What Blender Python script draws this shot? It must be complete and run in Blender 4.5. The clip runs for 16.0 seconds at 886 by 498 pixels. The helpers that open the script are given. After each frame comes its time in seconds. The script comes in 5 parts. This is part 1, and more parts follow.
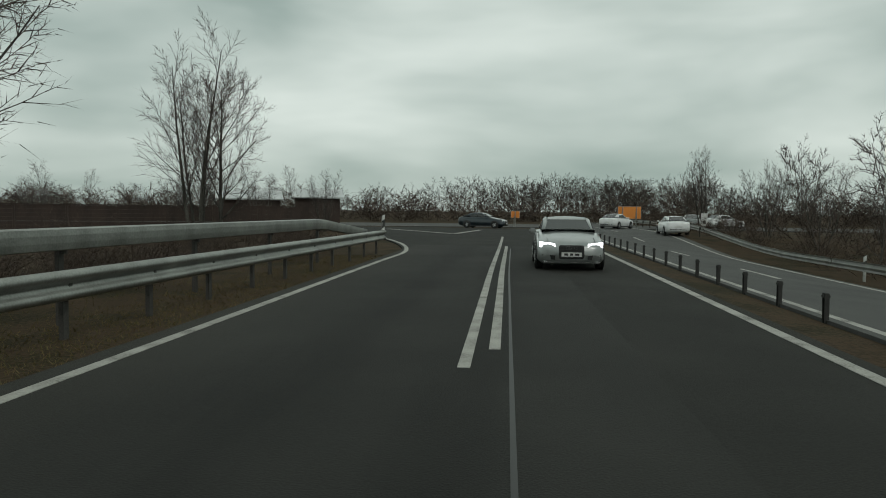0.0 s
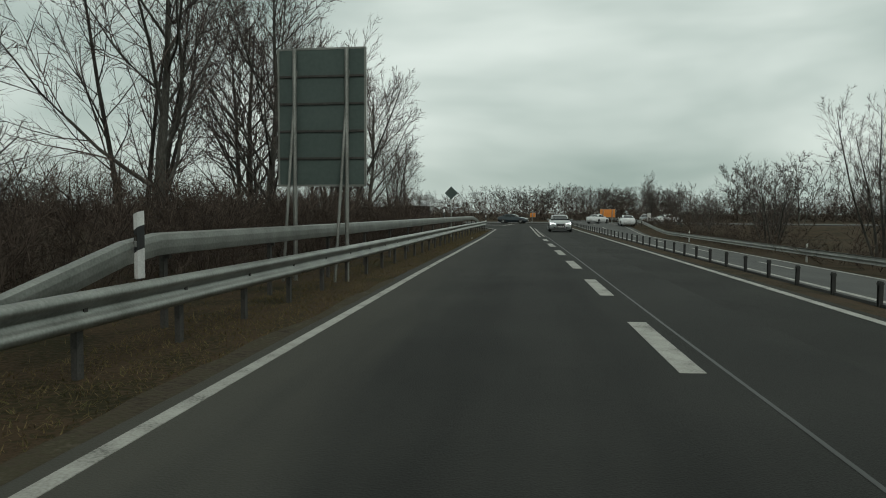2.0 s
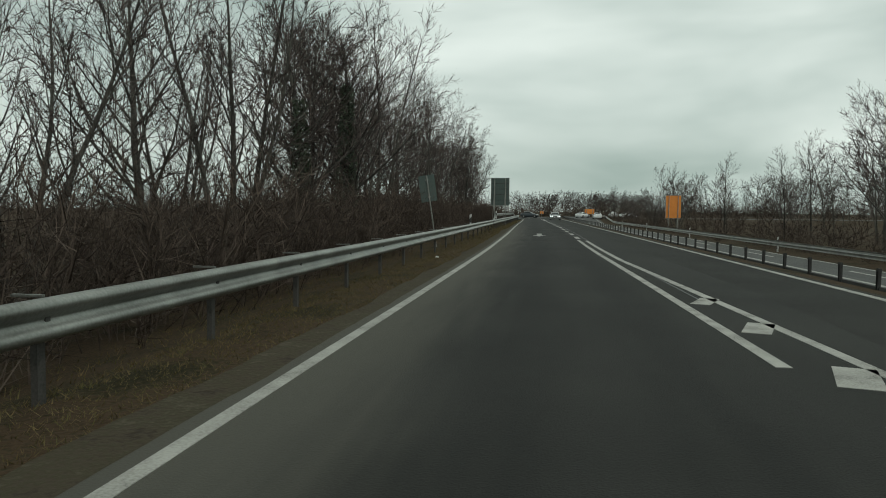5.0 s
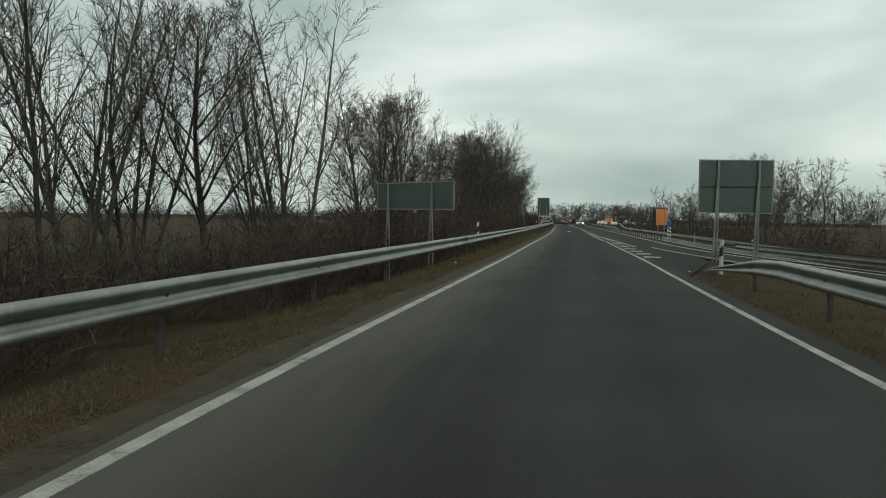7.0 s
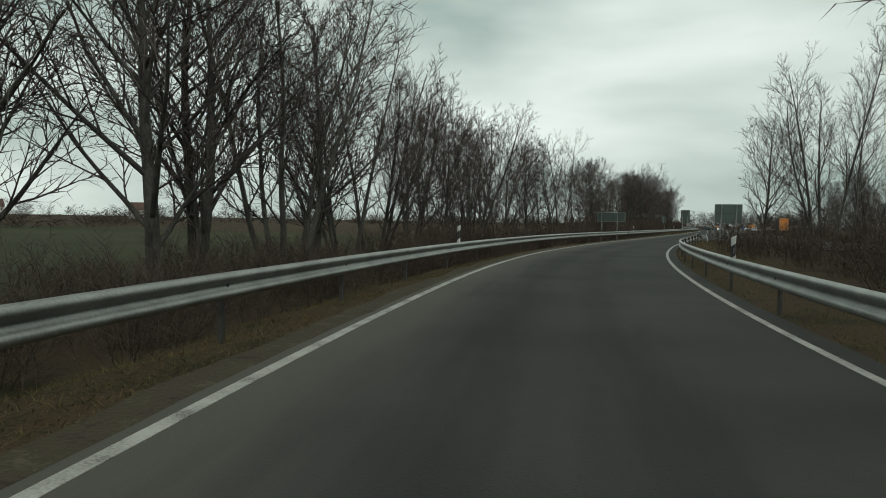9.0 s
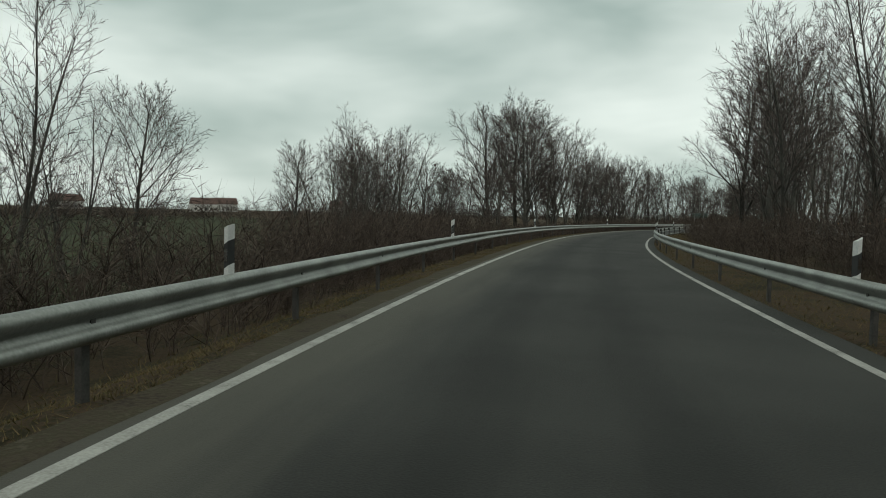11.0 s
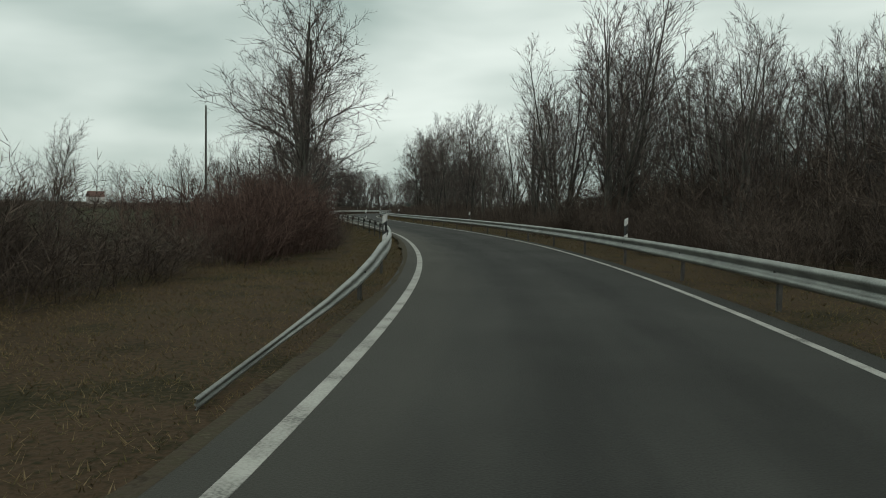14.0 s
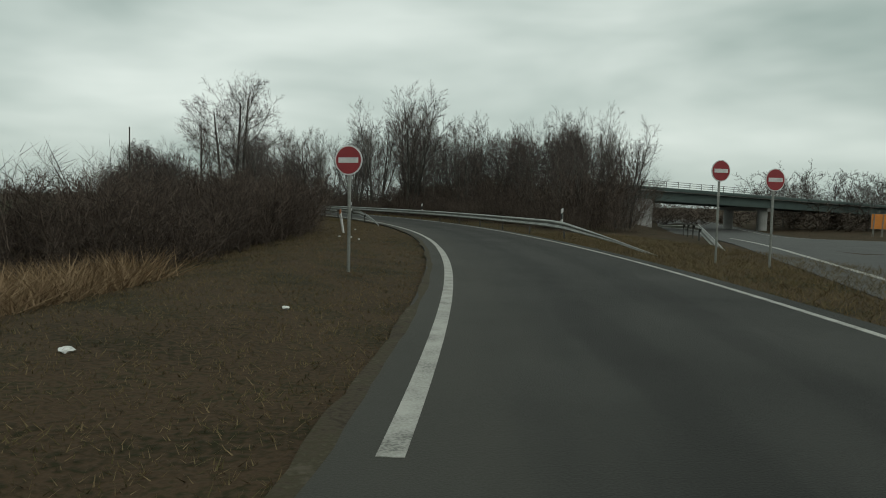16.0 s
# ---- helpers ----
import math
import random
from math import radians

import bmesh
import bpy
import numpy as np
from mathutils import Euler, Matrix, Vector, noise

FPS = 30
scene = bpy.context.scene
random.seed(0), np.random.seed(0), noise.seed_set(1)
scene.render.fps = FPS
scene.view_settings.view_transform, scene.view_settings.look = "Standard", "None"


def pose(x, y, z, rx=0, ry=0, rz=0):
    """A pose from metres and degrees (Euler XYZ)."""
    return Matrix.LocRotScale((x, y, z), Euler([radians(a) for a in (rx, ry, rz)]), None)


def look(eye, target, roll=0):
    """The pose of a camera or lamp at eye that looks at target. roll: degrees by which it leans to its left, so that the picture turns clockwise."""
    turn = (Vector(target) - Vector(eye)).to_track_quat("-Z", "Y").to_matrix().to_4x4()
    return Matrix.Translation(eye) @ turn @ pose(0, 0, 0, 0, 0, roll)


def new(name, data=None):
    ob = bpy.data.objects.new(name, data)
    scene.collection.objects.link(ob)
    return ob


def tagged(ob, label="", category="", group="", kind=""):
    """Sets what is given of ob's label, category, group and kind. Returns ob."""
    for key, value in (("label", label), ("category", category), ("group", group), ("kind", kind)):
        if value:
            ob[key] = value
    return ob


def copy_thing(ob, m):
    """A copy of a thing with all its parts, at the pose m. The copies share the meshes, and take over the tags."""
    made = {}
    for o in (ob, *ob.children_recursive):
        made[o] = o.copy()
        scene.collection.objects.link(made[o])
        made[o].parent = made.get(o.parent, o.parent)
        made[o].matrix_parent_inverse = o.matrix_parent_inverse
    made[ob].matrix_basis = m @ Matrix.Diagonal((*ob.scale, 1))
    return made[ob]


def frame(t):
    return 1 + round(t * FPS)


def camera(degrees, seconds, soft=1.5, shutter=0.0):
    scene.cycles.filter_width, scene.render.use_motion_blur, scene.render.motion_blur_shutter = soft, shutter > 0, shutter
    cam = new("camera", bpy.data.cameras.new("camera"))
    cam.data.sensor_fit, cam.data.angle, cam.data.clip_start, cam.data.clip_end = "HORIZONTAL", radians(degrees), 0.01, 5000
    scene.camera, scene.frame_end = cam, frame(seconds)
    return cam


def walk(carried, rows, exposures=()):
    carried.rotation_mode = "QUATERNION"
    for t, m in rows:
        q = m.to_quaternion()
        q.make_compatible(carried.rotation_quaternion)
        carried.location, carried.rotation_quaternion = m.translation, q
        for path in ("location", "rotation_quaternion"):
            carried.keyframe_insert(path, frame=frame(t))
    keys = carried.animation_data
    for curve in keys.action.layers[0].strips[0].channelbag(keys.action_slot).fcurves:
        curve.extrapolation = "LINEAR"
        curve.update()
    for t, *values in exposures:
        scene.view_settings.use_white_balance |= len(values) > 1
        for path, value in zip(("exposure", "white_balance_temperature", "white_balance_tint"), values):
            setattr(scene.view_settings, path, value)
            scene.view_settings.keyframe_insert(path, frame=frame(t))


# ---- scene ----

# ------------------------------------------------------------------ camera
cam = camera(63.3, 16.0, soft=1.0)
PATH = [
    (0.0, (0.000, 0.000, 1.55), (-1.450, 9.880, 1.019), 0.58),
    (0.5, (0.052, -9.405, 1.55), (-1.406, 0.475, 1.030), 0.51),
    (1.0, (0.089, -19.267, 1.55), (-1.330, -9.382, 1.020), 0.26),
    (1.5, (0.112, -29.577, 1.55), (-1.326, -19.696, 1.003), 0.25),
    (2.0, (0.206, -40.269, 1.55), (-1.341, -30.402, 1.046), 0.20),
    (2.5, (0.440, -51.225, 1.55), (-1.232, -41.380, 1.022), 0.54),
    (3.0, (0.775, -62.329, 1.55), (-0.940, -52.491, 1.043), 0.32),
    (3.5, (1.145, -73.517, 1.55), (-0.587, -63.686, 0.957), 0.62),
    (4.0, (1.511, -84.778, 1.55), (-0.194, -74.941, 0.982), 0.59),
    (4.5, (1.840, -96.124, 1.55), (0.170, -86.280, 0.990), 0.43),
    (5.0, (2.143, -107.505, 1.55), (0.486, -97.658, 1.016), 0.41),
    (5.5, (2.426, -118.936, 1.55), (0.792, -109.084, 1.047), 0.47),
    (6.0, (2.686, -130.529, 1.55), (1.065, -120.671, 1.100), 0.69),
    (6.5, (2.994, -142.492, 1.55), (1.277, -132.650, 1.107), 0.61),
    (7.0, (3.585, -155.047, 1.55), (1.551, -145.266, 1.114), 0.82),
    (7.5, (4.694, -168.275, 1.55), (2.267, -158.583, 1.120), 0.94),
    (8.0, (6.532, -182.083, 1.55), (3.563, -172.542, 1.155), 0.50),
    (8.5, (9.249, -196.269, 1.55), (5.744, -186.912, 1.157), 0.49),
    (9.0, (12.924, -210.723, 1.55), (8.839, -201.603, 1.163), 1.03),
    (9.5, (17.598, -225.283, 1.55), (12.974, -216.427, 1.128), 1.60),
    (10.0, (23.206, -239.714, 1.55), (18.063, -231.149, 1.103), 2.22),
    (10.5, (29.567, -253.722, 1.55), (24.001, -245.426, 1.099), 1.74),
    (11.0, (36.306, -267.108, 1.55), (30.512, -258.972, 1.068), 1.29),
    (11.5, (42.924, -279.903, 1.55), (37.190, -271.725, 1.062), 1.15),
    (12.0, (48.929, -292.296, 1.55), (43.559, -283.873, 1.080), 1.36),
    (12.5, (54.023, -304.444, 1.55), (49.195, -295.699, 1.095), 1.10),
    (13.0, (58.015, -316.322, 1.55), (53.913, -307.214, 1.086), 1.19),
    (13.5, (60.847, -327.854, 1.55), (57.525, -318.435, 1.055), 1.17),
    (14.0, (62.601, -338.985, 1.55), (60.082, -329.324, 0.989), 1.20),
    (14.5, (63.420, -349.728, 1.55), (61.650, -339.903, 0.962), 1.13),
    (15.0, (63.388, -360.108, 1.55), (62.424, -350.172, 0.974), 1.47),
    (15.5, (62.564, -370.117, 1.55), (62.356, -360.138, 0.941), 1.35),
    (16.0, (61.051, -379.711, 1.55), (61.575, -369.746, 0.899), 1.24),
]
walk(cam, [(t, look(eye, target, roll)) for t, eye, target, roll in PATH],
     [(0.0, -0.14), (1.5, -0.08), (2.5, 0.02), (4.0, 0.06), (8.0, 0.1), (13.0, 0.1), (15.0, 0.06), (16.0, -0.05)])

# ------------------------------------------------------------------ light
SUN_EL, SUN_AZ = 40.0, 150.0
world = bpy.data.worlds.new("overcast_sky")
scene.world = world
world.use_nodes = True
wt = world.node_tree
wt.nodes.clear()


def wnode(kind, **kw):
    n = wt.nodes.new(kind)
    for k, val in kw.items():
        n.inputs[k].default_value = val
    return n


sky = wt.nodes.new("ShaderNodeTexSky")
sky.sky_type, sky.sun_disc = "NISHITA", False
sky.sun_elevation, sky.sun_rotation = radians(SUN_EL), radians(SUN_AZ)
sky.air_density, sky.dust_density = 1.0, 3.0
coord = wt.nodes.new("ShaderNodeTexCoord")
stretch = wt.nodes.new("ShaderNodeMapping")
stretch.inputs["Scale"].default_value = (1.0, 1.0, 3.2)
wt.links.new(coord.outputs["Generated"], stretch.inputs["Vector"])
cloud = wnode("ShaderNodeTexNoise", Scale=2.1, Detail=4.0, Roughness=0.46, Distortion=0.2)
wt.links.new(stretch.outputs["Vector"], cloud.inputs["Vector"])
ramp = wt.nodes.new("ShaderNodeValToRGB")
ramp.color_ramp.elements[0].position, ramp.color_ramp.elements[0].color = 0.33, (4.2, 5.3, 4.82, 1)
ramp.color_ramp.elements[1].position, ramp.color_ramp.elements[1].color = 0.68, (9.5, 10.5, 9.75, 1)
wt.links.new(cloud.outputs["Fac"], ramp.inputs["Fac"])
cover = wt.nodes.new("ShaderNodeMix")
cover.data_type = "RGBA"
cover.inputs[0].default_value = 0.94
wt.links.new(sky.outputs["Color"], cover.inputs[6])
wt.links.new(ramp.outputs["Color"], cover.inputs[7])
bg = wnode("ShaderNodeBackground", Strength=0.085)
wt.links.new(cover.outputs[2], bg.inputs["Color"])
wout = wt.nodes.new("ShaderNodeOutputWorld")
wt.links.new(bg.outputs["Background"], wout.inputs["Surface"])

sun = new("sun", bpy.data.lights.new("sun", "SUN"))
sun.data.energy, sun.data.angle, sun.data.color = 0.5, radians(25), (1.0, 0.97, 0.92)
_az, _el = radians(SUN_AZ), radians(SUN_EL)
sun.matrix_world = look((0, 0, 60), (-60 * math.sin(_az) * math.cos(_el), -60 * math.cos(_az) * math.cos(_el), 60 - 60 * math.sin(_el)))


# ------------------------------------------------------------------ materials
def mat(name, stops, scale=4.0, rough=0.8, metal=0.0, bump=0.0, fine=None, island=0.0, spec=0.5, detail=6.0, stretch=(1, 1, 1), coat=0.0, obj=False):
    """Principled material: colour ramp over coarse noise mixed with fine noise, bump from the fine one."""
    m = bpy.data.materials.new(name)
    m.use_nodes = True
    nt = m.node_tree
    p = nt.nodes["Principled BSDF"]
    p.inputs["Roughness"].default_value, p.inputs["Metallic"].default_value = rough, metal
    p.inputs["Specular IOR Level"].default_value = spec
    p.inputs["Coat Weight"].default_value = coat
    tc = nt.nodes.new("ShaderNodeTexCoord")
    mp = nt.nodes.new("ShaderNodeMapping")
    mp.inputs["Scale"].default_value = stretch
    nt.links.new(tc.outputs["Object"], mp.inputs["Vector"])
    a = nt.nodes.new("ShaderNodeTexNoise")
    a.inputs["Scale"].default_value, a.inputs["Detail"].default_value = scale, detail
    b = nt.nodes.new("ShaderNodeTexNoise")
    b.inputs["Scale"].default_value, b.inputs["Detail"].default_value = fine or scale * 12, 3.0
    for n in (a, b):
        nt.links.new(mp.outputs["Vector"], n.inputs["Vector"])
    mx = nt.nodes.new("ShaderNodeMath")
    mx.operation = "MULTIPLY_ADD"
    mx.inputs[1].default_value = 0.4
    nt.links.new(b.outputs["Fac"], mx.inputs[0])
    sc = nt.nodes.new("ShaderNodeMath")
    sc.operation = "MULTIPLY"
    sc.inputs[1].default_value = 0.6
    nt.links.new(a.outputs["Fac"], sc.inputs[0])
    nt.links.new(sc.outputs[0], mx.inputs[2])
    last = mx.outputs[0]
    if island or obj:
        g = nt.nodes.new("ShaderNodeObjectInfo" if obj else "ShaderNodeNewGeometry")
        ad = nt.nodes.new("ShaderNodeMath")
        ad.operation = "MULTIPLY_ADD"
        ad.inputs[1].default_value = island or 0.2
        nt.links.new(g.outputs["Random" if obj else "Random Per Island"], ad.inputs[0])
        sb = nt.nodes.new("ShaderNodeMath")
        sb.operation = "SUBTRACT"
        sb.inputs[1].default_value = (island or 0.2) / 2
        nt.links.new(last, sb.inputs[0])
        nt.links.new(sb.outputs[0], ad.inputs[2])
        last = ad.outputs[0]
    r = nt.nodes.new("ShaderNodeValToRGB")
    while len(r.color_ramp.elements) < len(stops):
        r.color_ramp.elements.new(0.5)
    for e, (pos, col) in zip(r.color_ramp.elements, stops):
        e.position, e.color = pos, (*col, 1)
    nt.links.new(last, r.inputs["Fac"])
    nt.links.new(r.outputs["Color"], p.inputs["Base Color"])
    if bump:
        bp = nt.nodes.new("ShaderNodeBump")
        bp.inputs["Strength"].default_value, bp.inputs["Distance"].default_value = min(bump, 1.0), 0.02
        nt.links.new(b.outputs["Fac"], bp.inputs["Height"])
        nt.links.new(bp.outputs["Normal"], p.inputs["Normal"])
    return m


M_ASPHALT = mat("asphalt", [(0.36, (0.018, 0.0182, 0.016)), (0.5, (0.026, 0.026, 0.023)), (0.64, (0.036, 0.036, 0.032))], 0.35, 0.9, bump=0.5, fine=55, spec=0.2)
M_ASPHALT_OLD = mat("old_asphalt", [(0.36, (0.04, 0.04, 0.038)), (0.64, (0.07, 0.069, 0.065))], 0.5, 0.85, bump=0.5, fine=45)
M_SOIL = mat("road_edge_soil", [(0.36, (0.034, 0.027, 0.018)), (0.46, (0.06, 0.048, 0.033)), (0.54, (0.05, 0.044, 0.026)), (0.64, (0.085, 0.072, 0.053))], 2.4, 0.95, bump=0.9, fine=18, spec=0.15)
M_SEAM = mat("bitumen_seam", [(0.3, (0.012, 0.012, 0.012)), (0.7, (0.022, 0.022, 0.021))], 3, 0.5)
M_GROUND = mat("winter_grass", [(0.36, (0.02, 0.018, 0.009)), (0.44, (0.036, 0.03, 0.015)), (0.5, (0.066, 0.043, 0.026)), (0.55, (0.05, 0.034, 0.02)), (0.62, (0.024, 0.022, 0.01))], 0.45, 0.95, bump=1.0, fine=14, spec=0.1)
M_FIELD = mat("field", [(0.35, (0.024, 0.028, 0.012)), (0.65, (0.042, 0.046, 0.02))], 0.05, 0.95, bump=0.5, fine=3, spec=0.1)
M_BLADE = mat("dry_grass_blade", [(0.3, (0.14, 0.1, 0.05)), (0.42, (0.085, 0.078, 0.032)), (0.5, (0.17, 0.122, 0.064)), (0.6, (0.075, 0.075, 0.03)), (0.75, (0.2, 0.15, 0.085))], 1.1, 0.9, island=0.18, spec=0.1)
M_REED = mat("dry_reed", [(0.32, (0.13, 0.085, 0.045)), (0.5, (0.2, 0.135, 0.078)), (0.68, (0.27, 0.19, 0.115))], 0.4, 0.9, island=0.4, spec=0.1)
M_STRAW = mat("straw_grass_blade", [(0.34, (0.05, 0.044, 0.02)), (0.44, (0.12, 0.088, 0.046)), (0.52, (0.19, 0.14, 0.08)), (0.6, (0.075, 0.068, 0.028)), (0.7, (0.12, 0.086, 0.046))], 1.0, 0.9, island=0.2, spec=0.1)
M_LINE = mat("road_paint", [(0.36, (0.12, 0.118, 0.105)), (0.44, (0.27, 0.262, 0.235)), (0.6, (0.4, 0.39, 0.355))], 2.2, 0.7, bump=0.3, fine=40)
M_STEEL = mat("galvanised_steel", [(0.33, (0.17, 0.174, 0.158)), (0.5, (0.26, 0.264, 0.243)), (0.68, (0.36, 0.365, 0.338))], 1.6, 0.42, 0.75, fine=30)
M_POST = mat("weathered_steel_post", [(0.35, (0.035, 0.033, 0.03)), (0.65, (0.085, 0.08, 0.072))], 5, 0.75, 0.2, fine=40)
M_DARKPOST = mat("dark_weathered_post", [(0.35, (0.018, 0.018, 0.017)), (0.65, (0.04, 0.039, 0.036))], 5, 0.8, fine=40)
M_SIGNBACK = mat("sign_back_grey", [(0.3, (0.06, 0.087, 0.078)), (0.7, (0.094, 0.126, 0.115))], 0.9, 0.6, 0.2, fine=12)
M_WHITE = mat("white_plastic", [(0.35, (0.46, 0.46, 0.45)), (0.65, (0.68, 0.68, 0.66))], 6, 0.5, fine=40)
M_BLACK = mat("black_plastic", [(0.3, (0.012, 0.012, 0.012)), (0.7, (0.03, 0.03, 0.03))], 6, 0.5)
M_RED = mat("sign_red", [(0.3, (0.2, 0.014, 0.018)), (0.7, (0.28, 0.02, 0.025))], 4, 0.45)
M_ORANGE = mat("sign_orange", [(0.3, (0.62, 0.2, 0.03)), (0.7, (0.8, 0.29, 0.05))], 1.2, 0.5)
M_BLUE = mat("sign_blue", [(0.3, (0.02, 0.07, 0.3)), (0.7, (0.03, 0.1, 0.4))], 3, 0.45)
M_BARK = mat("bark", [(0.34, (0.032, 0.03, 0.026)), (0.5, (0.072, 0.069, 0.06)), (0.66, (0.13, 0.126, 0.11))], 2.2, 0.92, bump=1.0, fine=22, stretch=(1, 1, 0.35), obj=True, spec=0.2)
M_TWIG = mat("twigs", [(0.34, (0.042, 0.034, 0.031)), (0.5, (0.085, 0.069, 0.062)), (0.66, (0.15, 0.123, 0.11))], 0.6, 0.9, island=0.3, spec=0.15)
# twigs of the distant woods: the haze of distance is put into their greyer colour
M_HAZETWIG = mat("hazed_far_twigs", [(0.34, (0.045, 0.039, 0.035)), (0.5, (0.08, 0.069, 0.062)), (0.66, (0.12, 0.105, 0.094))], 0.1, 0.95, island=0.3, spec=0.1)
M_SHRUB = mat("shrub_stems", [(0.3, (0.036, 0.028, 0.023)), (0.5, (0.076, 0.058, 0.047)), (0.7, (0.13, 0.102, 0.083))], 0.5, 0.9, island=0.4, spec=0.12)
M_SHRUB_RED = mat("reddish_shrub_stems", [(0.3, (0.046, 0.029, 0.024)), (0.5, (0.09, 0.058, 0.048)), (0.7, (0.15, 0.1, 0.083))], 0.5, 0.9, island=0.4, spec=0.12)
M_IVY = mat("ivy_leaves", [(0.3, (0.012, 0.02, 0.009)), (0.7, (0.035, 0.05, 0.022))], 3, 0.6, island=0.5)
M_CONCRETE = mat("concrete", [(0.35, (0.2, 0.2, 0.19)), (0.65, (0.34, 0.335, 0.32))], 0.7, 0.85, bump=0.4, fine=15)
M_GIRDER = mat("green_bridge_steel", [(0.35, (0.035, 0.055, 0.05)), (0.65, (0.06, 0.09, 0.08))], 0.6, 0.6, fine=10)
M_ROOF = mat("roof_tiles", [(0.35, (0.08, 0.045, 0.036)), (0.65, (0.13, 0.07, 0.055))], 1.5, 0.85, fine=12)
M_PLASTER = mat("house_plaster", [(0.35, (0.45, 0.43, 0.4)), (0.65, (0.6, 0.58, 0.54))], 0.8, 0.9, fine=10)
M_DARKGLASS = mat("dark_window_glass", [(0.3, (0.015, 0.018, 0.018)), (0.7, (0.03, 0.034, 0.034))], 2, 0.06, spec=0.8)
M_SILVER = mat("silver_car_paint", [(0.35, (0.26, 0.275, 0.27)), (0.65, (0.33, 0.345, 0.34))], 3, 0.3, 0.6, fine=60, coat=0.8)
M_WHITECAR = mat("white_car_paint", [(0.35, (0.62, 0.63, 0.63)), (0.65, (0.75, 0.76, 0.76))], 3, 0.3, fine=60, coat=0.8)
M_DARKCAR = mat("dark_blue_car_paint", [(0.35, (0.012, 0.02, 0.026)), (0.65, (0.02, 0.032, 0.04))], 3, 0.3, 0.3, fine=60, coat=0.8)
M_RUBBER = mat("tyre_rubber", [(0.3, (0.012, 0.012, 0.012)), (0.7, (0.028, 0.028, 0.027))], 8, 0.85)
M_ALLOY = mat("alloy", [(0.3, (0.4, 0.41, 0.41)), (0.7, (0.55, 0.56, 0.56))], 8, 0.35, 0.8)
M_CHROME = mat("chrome", [(0.3, (0.6, 0.6, 0.6)), (0.7, (0.7, 0.7, 0.7))], 8, 0.15, 1.0)
M_RUST = mat("weathered_orange_reflector", [(0.35, (0.22, 0.075, 0.03)), (0.65, (0.4, 0.16, 0.06))], 14, 0.6, fine=60)
M_FENCE = mat("brown_fence_boards", [(0.35, (0.03, 0.021, 0.017)), (0.65, (0.058, 0.038, 0.03))], 1.5, 0.85, fine=14, stretch=(1, 1, 0.2))
M_SHEET = mat("pale_sheet_roof", [(0.35, (0.42, 0.44, 0.44)), (0.65, (0.58, 0.6, 0.6))], 0.8, 0.6, fine=10)
M_LITTER = mat("litter_paper", [(0.3, (0.5, 0.5, 0.48)), (0.7, (0.75, 0.75, 0.72))], 9, 0.7)


def glow(name, col, strength):
    m = bpy.data.materials.new(name)
    m.use_nodes = True
    p = m.node_tree.nodes["Principled BSDF"]
    p.inputs["Base Color"].default_value = (*col, 1)
    p.inputs["Emission Color"].default_value = (*col, 1)
    p.inputs["Emission Strength"].default_value = strength
    return m


M_HEADLIGHT = glow("lit_headlight", (0.95, 0.98, 1.0), 2.2)


